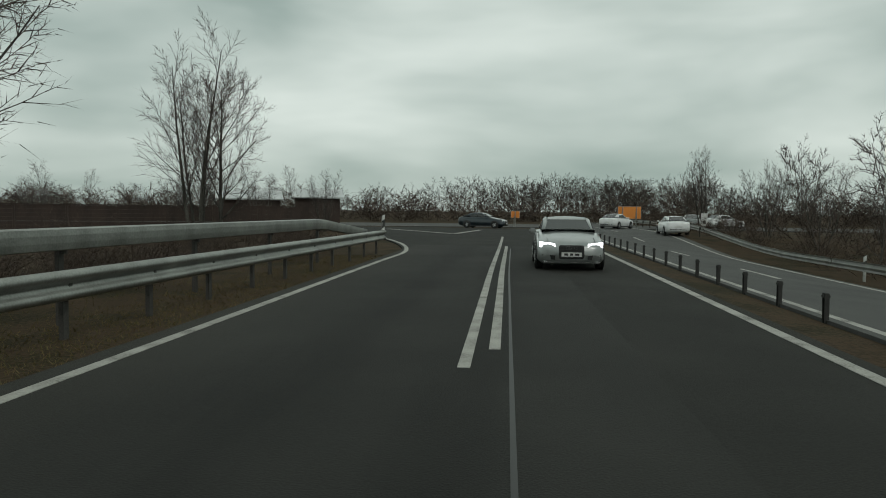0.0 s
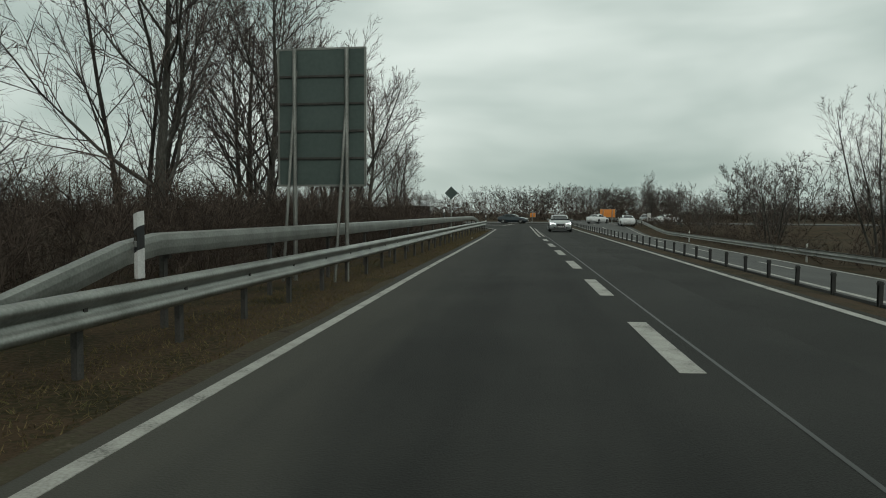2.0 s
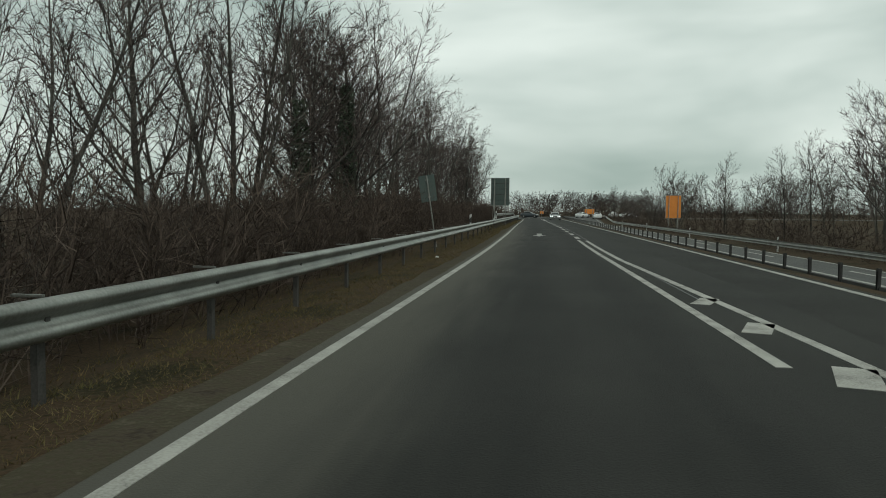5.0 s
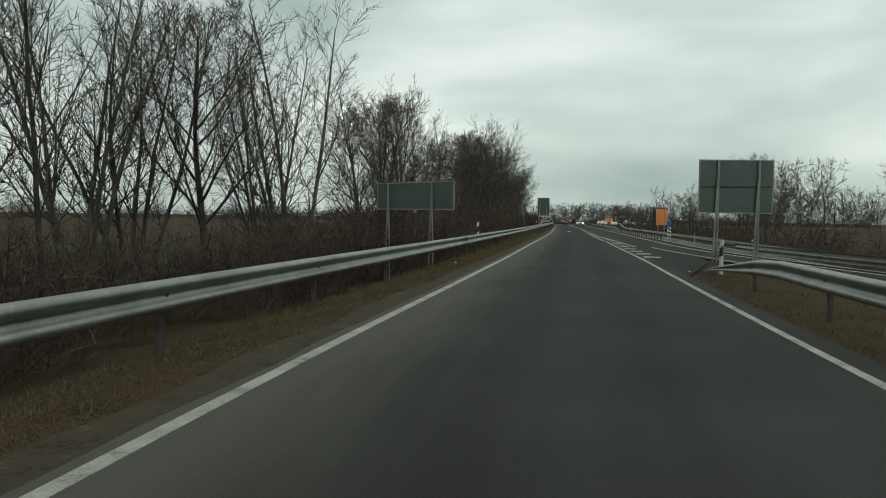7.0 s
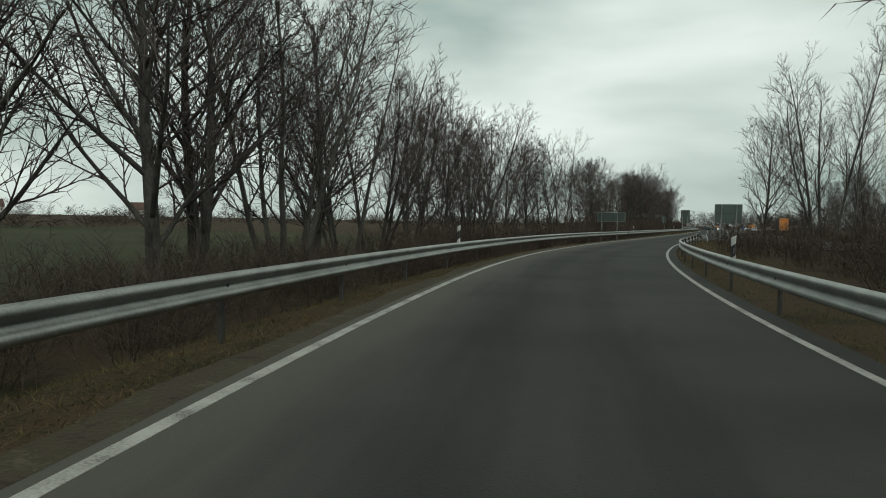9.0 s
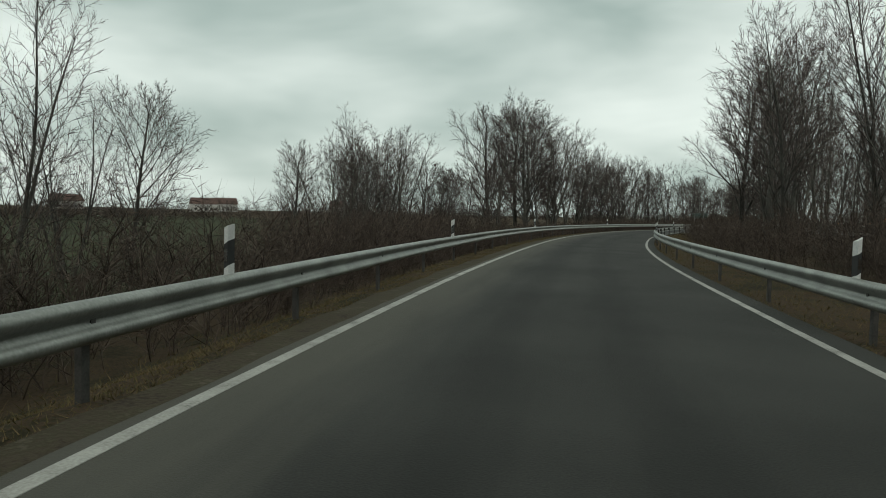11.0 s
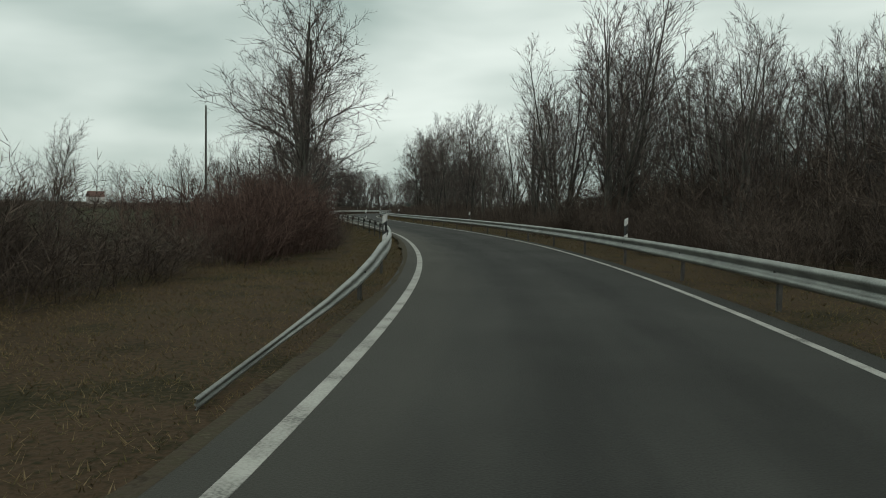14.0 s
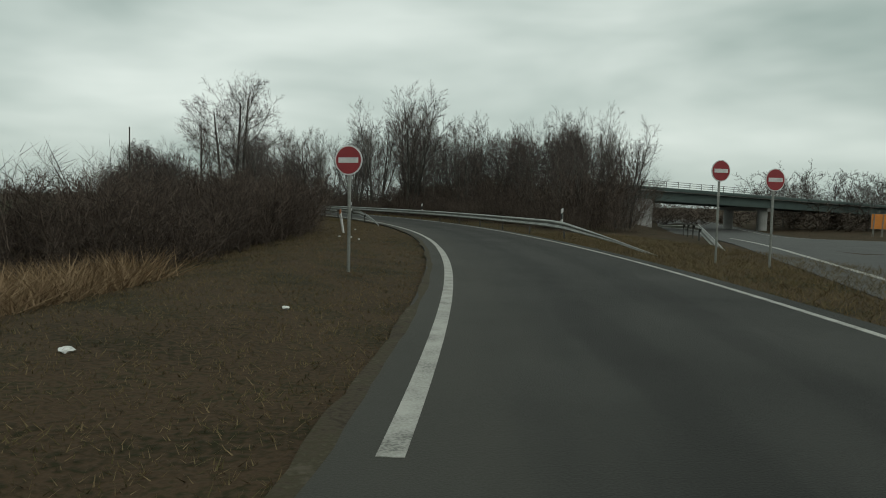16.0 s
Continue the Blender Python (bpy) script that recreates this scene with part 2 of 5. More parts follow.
def worn_asphalt():
    """Asphalt with dust beside the edge line and two faint wheel tracks; the UV map holds metres along the road and metres from the line."""
    m = mat("worn_asphalt", [(0.36, (0.0185, 0.0187, 0.0163)), (0.5, (0.028, 0.028, 0.0248)), (0.64, (0.039, 0.039, 0.0345))], 0.3, 0.88, bump=0.5, fine=55, spec=0.25)
    nt = m.node_tree
    p = nt.nodes["Principled BSDF"]
    base = p.inputs["Base Color"].links[0].from_socket

    def math_node(op, a, b, c=None):
        n = nt.nodes.new("ShaderNodeMath")
        n.operation = op
        for i, v in enumerate((a, b, c)):
            if v is None:
                continue
            if isinstance(v, (int, float)):
                n.inputs[i].default_value = v
            else:
                nt.links.new(v, n.inputs[i])
        return n.outputs[0]

    def ease(v, a, b, lo=0.0, hi=1.0):
        n = nt.nodes.new("ShaderNodeMapRange")
        n.interpolation_type = "SMOOTHSTEP"
        for i, x in enumerate((a, b, lo, hi)):
            n.inputs[i + 1].default_value = x
        nt.links.new(v, n.inputs[0])
        return n.outputs[0]
    uv = nt.nodes.new("ShaderNodeUVMap")
    sep = nt.nodes.new("ShaderNodeSeparateXYZ")
    nt.links.new(uv.outputs["UV"], sep.inputs[0])
    mp = nt.nodes.new("ShaderNodeMapping")
    mp.inputs["Scale"].default_value = (0.16, 1.5, 1)
    nt.links.new(uv.outputs["UV"], mp.inputs["Vector"])
    nz = nt.nodes.new("ShaderNodeTexNoise")
    nz.inputs["Scale"].default_value, nz.inputs["Detail"].default_value = 1.6, 6.0
    nt.links.new(mp.outputs["Vector"], nz.inputs["Vector"])
    v = math_node("MULTIPLY_ADD", nz.outputs["Fac"], 1.4, math_node("ADD", sep.outputs["Y"], -0.7))
    dust = math_node("MULTIPLY", ease(v, 0.15, 1.7, 1.0, 0.0), ease(sep.outputs["X"], 5, 60, 0.15, 1.0))
    dust = math_node("MULTIPLY", dust, ease(sep.outputs["X"], 300, 345, 1.0, 0.35))
    tr1 = ease(math_node("ABSOLUTE", math_node("ADD", v, -2.1), 0), 0.0, 0.7, 1.0, 0.0)
    tr2 = ease(math_node("ABSOLUTE", math_node("ADD", v, -3.7), 0), 0.0, 0.7, 1.0, 0.0)
    track = math_node("MULTIPLY_ADD", math_node("ADD", tr1, tr2), -0.34, 1.14)
    track = math_node("MULTIPLY", track, ease(sep.outputs["X"], 90, 190, 0.76, 1.1))
    scale = nt.nodes.new("ShaderNodeVectorMath")
    scale.operation = "SCALE"
    nt.links.new(base, scale.inputs[0])
    nt.links.new(track, scale.inputs["Scale"])
    mix = nt.nodes.new("ShaderNodeMix")
    mix.data_type = "RGBA"
    mix.inputs[7].default_value = (0.088, 0.084, 0.069, 1)
    nt.links.new(math_node("MULTIPLY", dust, 0.85), mix.inputs[0])
    nt.links.new(scale.outputs[0], mix.inputs[6])
    nt.links.new(mix.outputs[2], p.inputs["Base Color"])
    return m


M_RAMP = worn_asphalt()


# ------------------------------------------------------------------ mesh helpers
def link(name, me, material, parent=None, label="", category="", group="", kind=""):
    if material is not None and not me.materials:
        me.materials.append(material)
    ob = new(name, me)
    if parent is not None:
        ob.parent = parent
    return tagged(ob, label, category, group, kind)


def part(name, bm, material, parent, label="", smooth=False):
    me = bpy.data.meshes.new(name)
    bm.to_mesh(me)
    bm.free()
    if smooth:
        for p in me.polygons:
            p.use_smooth = True
    return link(name, me, material, parent, label)


def pymesh(name, verts, faces, smooth=False):
    me = bpy.data.meshes.new(name)
    me.from_pydata([tuple(map(float, p)) for p in verts], [], faces)
    me.update()
    if smooth:
        for p in me.polygons:
            p.use_smooth = True
    return me


def empty(name, m, label, category, group="", kind=""):
    ob = new(name)
    ob.empty_display_size = 0.2
    ob.matrix_world = m
    return tagged(ob, label, category, group, kind)


def box(sx, sy, sz, at=(0, 0, 0), bevel=0.0, rot=None):
    bm = bmesh.new()
    bmesh.ops.create_cube(bm, size=1)
    bmesh.ops.scale(bm, vec=(sx, sy, sz), verts=bm.verts)
    if bevel:
        bmesh.ops.bevel(bm, geom=bm.edges, offset=bevel, segments=2, affect="EDGES")
    if rot:
        bmesh.ops.rotate(bm, cent=(0, 0, 0), matrix=Euler([radians(a) for a in rot]).to_matrix(), verts=bm.verts)
    bmesh.ops.translate(bm, vec=at, verts=bm.verts)
    return bm


def rod(r, h, at=(0, 0, 0), sides=10, rot=None, r2=None):
    bm = bmesh.new()
    bmesh.ops.create_cone(bm, cap_ends=True, segments=sides, radius1=r, radius2=r if r2 is None else r2, depth=h)
    if rot:
        bmesh.ops.rotate(bm, cent=(0, 0, 0), matrix=Euler([radians(a) for a in rot]).to_matrix(), verts=bm.verts)
    bmesh.ops.translate(bm, vec=at, verts=bm.verts)
    return bm


def joined(*bms):
    out = bmesh.new()
    for b in bms:
        me = bpy.data.meshes.new("tmp")
        b.to_mesh(me)
        b.free()
        out.from_mesh(me)
        bpy.data.meshes.remove(me)
    return out


# ------------------------------------------------------------------ plan
# Heading of the driven line (degrees to the left of +y) at metres along it; s grows as the car drives on.
HEAD = [(-60, 1.6), (0.0, 0.3), (9.4, 0.3), (19.3, 0.1), (29.6, 0.2), (40.3, 0.8), (51.2, 1.6), (62.3, 1.8), (73.5, 1.9), (84.8, 1.8), (96.1, 1.6), (107.5, 1.5),
        (119.0, 1.4), (130.6, 1.3), (142.5, 1.8), (155.1, 3.7), (168.4, 6.0), (182.3, 9.2), (196.8, 12.5), (211.7, 16.1), (227.0, 19.5), (242.4, 22.9), (257.8, 25.8), (272.8, 27.4),
        (287.2, 27.0), (301.0, 24.5), (314.2, 20.8), (326.7, 16.2), (338.6, 11.4), (349.9, 6.6), (360.6, 2.1), (371.0, -2.5), (381.1, -6.9), (390.8, -11.1), (420, -22)]
_ss = np.arange(-60, 420.01, 0.5)
_hh = np.radians(np.interp(_ss, *zip(*HEAD)))
_hm = (_hh[1:] + _hh[:-1]) / 2
_lx = np.concatenate([[0], np.cumsum(np.sin(_hm) * 0.5)])
_ly = np.concatenate([[0], -np.cumsum(np.cos(_hm) * 0.5)])
_lx -= np.interp(0, _ss, _lx)
_ly -= np.interp(0, _ss, _ly)


def on(s, d, z=0.0):
    """World place at s metres along the driven line, d metres to the right-hand side of the car (the picture's left)."""
    h = np.interp(s, _ss, _hh)
    x, y = np.interp(s, _ss, _lx), np.interp(s, _ss, _ly)
    if s < -60:
        x, y = x - (s + 60) * -math.sin(_hh[0]) * -1, y - (s + 60)
    return Vector((x - d * math.cos(h), y - d * math.sin(h), z))


def heading(s):
    return float(np.interp(s, _ss, _hh))


def along(table):
    xs, ys = zip(*table)
    k = np.arange(xs[0], xs[-1] + 0.01, 1.0)
    v = np.interp(k, xs, ys)
    n = 4
    v = np.convolve(np.pad(v, n, mode="edge"), np.ones(2 * n + 1) / (2 * n + 1), mode="valid")
    return lambda s: float(np.interp(s, k, v))


LEFT = along([(-60, 5.6), (-28, 5.1), (-16, 4.7), (-4, 4.23), (8, 3.85), (20, 3.46), (32, 2.95), (44, 2.55), (56, 2.33), (68, 2.22), (80, 2.18), (104, 2.34), (128, 2.36),
              (140, 2.48), (152, 2.78), (164, 3.02), (176, 3.32), (188, 3.25), (200, 3.0), (212, 2.8), (236, 2.32), (248, 2.34), (272, 2.88), (284, 2.82), (296, 2.52), (308, 2.22),
              (320, 2.1), (332, 1.82), (356, 1.38), (368, 1.22), (380, 0.96), (386, 0.77), (420, -0.4)])
DASH = along([(-60, 2.6), (-19, 1.21), (-6, 0.6), (19, -0.7), (38, -1.66), (58, -2.05), (78, -2.1), (102, -2.55), (114, -2.72), (126, -3.0), (150, -3.15), (174, -3.13),
              (198, -3.15), (222, -3.5), (258, -3.5), (282, -3.22), (294, -3.26), (318, -3.58), (342, -3.62), (354, -3.74), (366, -4.0), (378, -4.45), (390, -5.0), (420, -6.6)])
RAIL_L = along([(-60, 6.4), (-7, 5.7), (24, 4.62), (46, 4.1), (69, 4.06), (133, 4.27), (150, 4.5), (206, 4.6), (244, 3.85), (304, 3.5), (322, 3.15), (331, 2.72), (337, 2.35), (345, 2.5), (420, 2.5)])
RAIL_R = along([(115, -4.8), (138, -4.3), (152, -4.3), (163, -4.0), (172, -3.75), (202, -3.75), (244, -4.2), (300, -4.15), (329, -4.4), (350, -4.7), (357, -5.15), (367, -6.0), (420, -6.0)])


def main_x(y, k):
    """x of a line of the main road, k metres right of the exit lane's marking, at world y; it bends away beyond the exit."""
    x = -0.1 - 0.047 * y + k
    if y < -105:
        x += (y + 105) ** 2 / 260.0
    return x


def mouth_x(y):
    """x of the edge line where the lane widens into the junction."""
    return on(-22, LEFT(-22)).x - 0.03 * (y - 22) - max(0, y - 25) ** 1.6 / 20


# ------------------------------------------------------------------ ground
LOW_A, LOW_DIR = Vector((72.3, -363.5)), Vector((0.3055, 0.952))


def height(x, y):
    """Height of the ground: level beside the exit lane, falling across the opposite carriageway, dipping with the road under the bridge."""
    u = (x - LOW_A.x) * LOW_DIR.x + (y - LOW_A.y) * LOW_DIR.y
    w = (x - LOW_A.x) * LOW_DIR.y - (y - LOW_A.y) * LOW_DIR.x
    z = 0.0
    if u > 10 and -9 < w < 90:
        f = min(1, (u - 10) / 80)
        e = min(1, (w + 9) / 8) * min(1, (90 - w) / 30)
        z -= 1.9 * f * f * (3 - 2 * f) * e
    if -170 < y < 62:
        f = min(1, (62 - y) / 24, (y + 170) / 60)
        z -= 0.115 * min(max(x - main_x(y, 4.2), 0), 9.5) * f * f * (3 - 2 * f)
    return z


def build_ground():
    xs = np.concatenate([[-2500, -900, -400, -200, -120], np.arange(-80, -12, 4.0), np.arange(-12, 80, 1.25), np.arange(80, 161, 2.5), [200, 300, 500, 1000, 2500]])
    ys = np.concatenate([[-2500, -1200, -700, -500], np.arange(-450, 121, 1.6), [160, 250, 400, 800, 2500]])
    X, Y = np.meshgrid(xs, ys)
    px, py = _lx[::4], _ly[::4]
    hs = _hh[::4]
    ss = _ss[::4]
    Z = np.zeros_like(X)
    verts = []
    for j in range(X.shape[0]):
        dx, dy = X[j][:, None] - px[None], Y[j][:, None] - py[None]
        k = np.argmin(dx * dx + dy * dy, axis=1)
        d = -(dx[range(len(k)), k] * np.cos(hs[k]) + dy[range(len(k)), k] * np.sin(hs[k]))
        s = ss[k]
        for i in range(X.shape[1]):
            z = -0.07 + height(X[j, i], Y[j, i])
            if d[i] > 3 and 60 < s[i] < 326:
                f = min(1, max(0, d[i] - RAIL_L(s[i]) - 0.2) / 5.5)
                z -= 1.3 * f * (2 - f) * min(1, (s[i] - 60) / 50) * min(1, (326 - s[i]) / 20)
            if d[i] > 5 and 332 < s[i]:
                f = min(1, (d[i] - 5) / 10) * min(1, (s[i] - 332) / 25)
                z -= 1.1 * f * f * (3 - 2 * f)
            if 2.4 < d[i] < 9 and 345 < s[i]:
                z += 0.16 * min(1, (d[i] - 2.4) / 1.2) * min(1, (9 - d[i]) / 4) * min(1, (s[i] - 345) / 20)
            far = max(abs(d[i]) - 6, 0)
            z += 0.05 * min(1, far / 4) * noise.noise((X[j, i] * 0.3, Y[j, i] * 0.3, 0))
            Z[j, i] = z
            verts.append((X[j, i], Y[j, i], z))
    n = X.shape[1]
    faces = [(j * n + i, j * n + i + 1, (j + 1) * n + i + 1, (j + 1) * n + i) for j in range(X.shape[0] - 1) for i in range(n - 1)]
    me = pymesh("ground", verts, faces, True)
    me.materials.append(M_GROUND)
    link("ground", me, None, None, "brown and olive winter grass on level ground", "ground", kind="structure")
    return xs, ys, Z


GX, GY, GZ = build_ground()


def ground_z(x, y):
    i = int(np.clip(np.searchsorted(GX, x) - 1, 0, len(GX) - 2))
    j = int(np.clip(np.searchsorted(GY, y) - 1, 0, len(GY) - 2))
    u, v = (x - GX[i]) / (GX[i + 1] - GX[i]), (y - GY[j]) / (GY[j + 1] - GY[j])
    return float((GZ[j, i] * (1 - u) + GZ[j, i + 1] * u) * (1 - v) + (GZ[j + 1, i] * (1 - u) + GZ[j + 1, i + 1] * u) * v)


def build_field():
    verts, faces = [], []
    ss, ds = np.arange(100, 331, 6.0), np.concatenate([np.arange(15, 40, 5), [60, 90, 130, 200]])
    for s in ss:
        for d in ds:
            p = on(s, d + 1.2 * noise.noise((s * 0.05, d, 4)))
            verts.append((p.x, p.y, ground_z(p.x, p.y) + 0.035))
    n = len(ds)
    faces = [(i * n + j, i * n + j + 1, (i + 1) * n + j + 1, (i + 1) * n + j) for i in range(len(ss) - 1) for j in range(n - 1)]
    link("field", pymesh("field", verts, faces, True), M_FIELD, None, "flat green winter field beyond the trees", "field", kind="structure")


build_field()


def ribbon(name, rows, material, label, category, thick=0.0, kind="structure"):
    """A sheet through rows of two places each, with a turned-down rim of the given thickness."""
    verts, faces = [], []
    for a, b in rows:
        if thick:
            verts += [(a[0], a[1], a[2] - thick), tuple(a), tuple(b), (b[0], b[1], b[2] - thick)]
        else:
            verts += [tuple(a), tuple(b)]
    w = 4 if thick else 2
    for i in range(len(rows) - 1):
        for j in range(w - 1):
            faces.append((i * w + j, i * w + j + 1, (i + 1) * w + j + 1, (i + 1) * w + j))
    me = pymesh(name, verts, faces)
    return link(name, me, material, None, label, category, kind=kind)


def srange(a, b, step):
    n = max(1, int(round(abs(b - a) / step)))
    return [a + (b - a) * i / n for i in range(n + 1)]


# carriageway of the exit lane and ramp
def left_edge(s):
    return LEFT(s) + (0.35 if s < 300 else 0.35 + min(1, (s - 300) / 30) * 0.17)


ramp_road = ribbon("road_ramp", [(on(s, left_edge(s)), on(s, DASH(s) - (0.45 if s > 118 else 0.45 + 1.3 * min(1, (118 - s) / 25)))) for s in srange(-32, 418, 1.5)], M_RAMP,
       "dark grey asphalt exit lane and ramp", "road", 0.12)
_uv = ramp_road.data.uv_layers.new(name="UVMap")
for lp in ramp_road.data.loops:
    row, col = divmod(lp.vertex_index, 4)
    s = -32 + row * 1.5
    off = LEFT(s) - left_edge(s) if col < 2 else LEFT(s) - DASH(s) + (0.45 if s > 118 else 0.45 + 1.3 * min(1, (118 - s) / 25))
    _uv.data[lp.index].uv = (s, off)
ribbon("road_main", [(Vector((main_x(y, 0.05 if y > -112 else 1.2), y, -0.004)), Vector((main_x(y, 3.85), y, -0.004))) for y in srange(32, -190, 2)], M_ASPHALT,
       "dark grey asphalt main carriageway", "road", 0.12)
ribbon("road_gore", [(on(s, DASH(s) - 0.4, -0.0025), on(s, DASH(s) - 0.42 - (1.5 + max(0, s - 90) * 0.02) * min(1, (134 - s) / 9), -0.0025)) for s in srange(84, 134, 2)], M_ASPHALT,
       "dark grey asphalt of the gore between exit and main road", "road", 0.12)
def main_at(y, k, dz=0.0):
    x = main_x(y, k)
    return Vector((x, y, height(x, y) + dz))


ribbon("road_opposite", [(main_at(y, 5.0, -0.006), main_at(y, 12.5, -0.006)) for y in srange(140, -190, 2)], M_ASPHALT_OLD,
       "grey asphalt opposite carriageway beyond the median", "road", 0.12)
ribbon("road_junction", [(Vector((-90 + i * 4, 62 + 10 * math.exp(-((i * 4 - 90) / 40) ** 2), -0.008)), Vector((-90 + i * 4, 80 + 10 * math.exp(-((i * 4 - 90) / 40) ** 2), -0.008))) for i in range(46)], M_ASPHALT_OLD,
       "pale grey asphalt junction road across the end", "road", 0.1)
ribbon("road_mouth", [(Vector((mouth_x(y) - 0.2, y, -0.002)), Vector((main_x(y, 3.85), y, -0.002))) for y in srange(21, 66, 1.5)], M_ASPHALT,
       "dark grey asphalt widening into the junction", "road", 0.1)


def low(u, w, dz=0.0):
    x, y = LOW_A.x + LOW_DIR.x * u + LOW_DIR.y * w, LOW_A.y + LOW_DIR.y * u - LOW_DIR.x * w
    return Vector((x, y, height(x, y) + dz))


ribbon("road_under_bridge", [(low(u, -1.3, -0.045), low(u, 13, -0.045)) for u in srange(-40, 220, 3)], M_ASPHALT_OLD, "grey asphalt road running under the bridge", "road", 0.1)


# ------------------------------------------------------------------ road markings
def stripe(name, pts, width, label, group="", parent=None):
    """A painted stripe 4 mm thick along places."""
    rows = []
    for i, p in enumerate(pts):
        a, b = pts[max(0, i - 1)], pts[min(len(pts) - 1, i + 1)]
        t = Vector((b[0] - a[0], b[1] - a[1], 0)).normalized()
        n = Vector((-t.y, t.x, 0)) * width / 2
        rows.append((Vector((p[0] + n.x, p[1] + n.y, p[2] + 0.005)), Vector((p[0] - n.x, p[1] - n.y, p[2] + 0.005))))
    verts, faces = [], []
    for a, b in rows:
        verts += [(a.x, a.y, a.z - 0.006), tuple(a), tuple(b), (b.x, b.y, b.z - 0.006)]
    for i in range(len(rows) - 1):
        for j in range(3):
            faces.append((i * 4 + j, i * 4 + j + 1, i * 4 + j + 5, i * 4 + j + 4))
    faces += [(0, 1, 2, 3), tuple(len(verts) - 4 + k for k in (3, 2, 1, 0))]
    return link(name, pymesh(name, verts, faces), M_LINE, parent, label, "road marking", group, kind="structure")


stripe("edge_line_outer", [on(s, LEFT(s)) for s in srange(-22, 367, 1)], 0.15, "worn white edge line along the outer verge")
stripe("edge_line_wide", [on(s, LEFT(s)) for s in srange(367, 386.5, 1)], 0.18, "white edge line at the end of the ramp")
stripe("edge_line_inner", [on(s, DASH(s)) for s in srange(102, 416, 1)], 0.13, "white edge line along the inner verge of the ramp")
stripe("edge_line_mouth", [Vector((mouth_x(y), y, 0)) for y in srange(21.9, 55, 1)], 0.16, "white edge line curving into the side road")
stripe("double_line_a", [on(s, DASH(s) + 0.12) for s in srange(-44, -7, 1)], 0.13, "white line of a worn double line")
stripe("double_line_b", [on(s, DASH(s) - 0.17) for s in srange(-32, -8, 1)], 0.13, "white line of a worn double line")
for k in range(11):
    s = -3.2 + 6.6 * k
    stripe("lane_dash", [on(s + i * 0.82, DASH(s + i * 0.82)) for i in range(5)], 0.26, "short broad white lane dash", "lane dashes")
stripe("double_line_c", [on(s, DASH(s) + 0.1) for s in srange(68, 100, 1)], 0.16, "white line of the double line before the exit")
stripe("double_line_d", [on(s, DASH(s) - 0.28 - max(0, s - 84) * 0.03) for s in srange(69, 112, 1)], 0.16, "white line of the double line before the exit")
for k in range(11):
    s = 94.5 + 2.9 * k
    w = 0.3 + k * 0.04
    stripe("gore_stripe", [on(s, DASH(s) - 0.25), on(s + 0.12, DASH(s) - 0.25 - w)], 0.95, "white hatch stripe in the gore area", "gore stripes")
stripe("main_edge_line", [Vector((main_x(y, 3.55), y, 0)) for y in srange(60, -185, 2)], 0.17, "white edge line beside the median")
stripe("main_inner_line", [Vector((main_x(y, 1.6), y, 0)) for y in srange(-112, -185, 2)], 0.15, "white edge line of the main carriageway")
stripe("opposite_edge_line", [main_at(y, 5.35) for y in srange(130, -185, 2)], 0.15, "white edge line of the opposite carriageway")
stripe("opposite_far_line", [main_at(y, 11.8) for y in srange(130, -185, 2)], 0.15, "white far edge line of the opposite carriageway")
for k in range(16):
    y = 100 - 12 * k
    stripe("opposite_dash", [main_at(y - i, 8.5) for i in range(5)], 0.14, "white lane dash of the opposite carriageway", "opposite dashes")
stripe("junction_line", [Vector((-60 + 3 * i, 62.6 + 10 * math.exp(-((i * 3 - 60) / 40) ** 2), 0)) for i in range(17)], 0.3, "white line along the junction road")
stripe("island_line_a", [Vector((-13.2 + 6.7 * i / 6, 58.5 - 9.9 * i / 6, 0.004)) for i in range(7)], 0.35, "white line round the traffic island")
stripe("island_line_b", [Vector((-6.3 + 0.15 * i, 48.6 + 2.1 * i, 0.004)) for i in range(6)], 0.35, "white line round the traffic island")
stripe("low_edge_line", [low(u, 0, -0.04) for u in srange(-40, 150, 4)], 0.2, "white edge line of the road under the bridge")
stripe("low_far_line", [low(u, 11.5, -0.04) for u in srange(-40, 150, 4)], 0.2, "white far edge line of the road under the bridge")


def wavy(s, k):
    return noise.noise((s * 0.11, k, 0)) + 0.5 * noise.noise((s * 0.41, k + 7, 0))


ribbon("road_edge_soil", [(on(s, left_edge(s) + min(1, (s - 22) / 30) * (0.3 - 0.28 * min(1, max(0, s - 300) / 25)) + 0.18 * wavy(s, 4) + 0.12 * wavy(s * 4.1, 8), 0.012), on(s, left_edge(s) - 0.11 - 0.08 * abs(wavy(s * 2.3, 3)), 0.0015)) for s in srange(24, 398, 0.4)], M_SOIL, "gravelly grey-brown soil along the asphalt edge", "soil")
ribbon("lane_seam", [(on(s, DASH(s) - 0.33, 0.003), on(s, DASH(s) - 0.37 + 0.008 * wavy(s, 9), 0.003)) for s in srange(-30, 95, 0.8)], M_SEAM, "black bitumen seam between the lanes", "road")


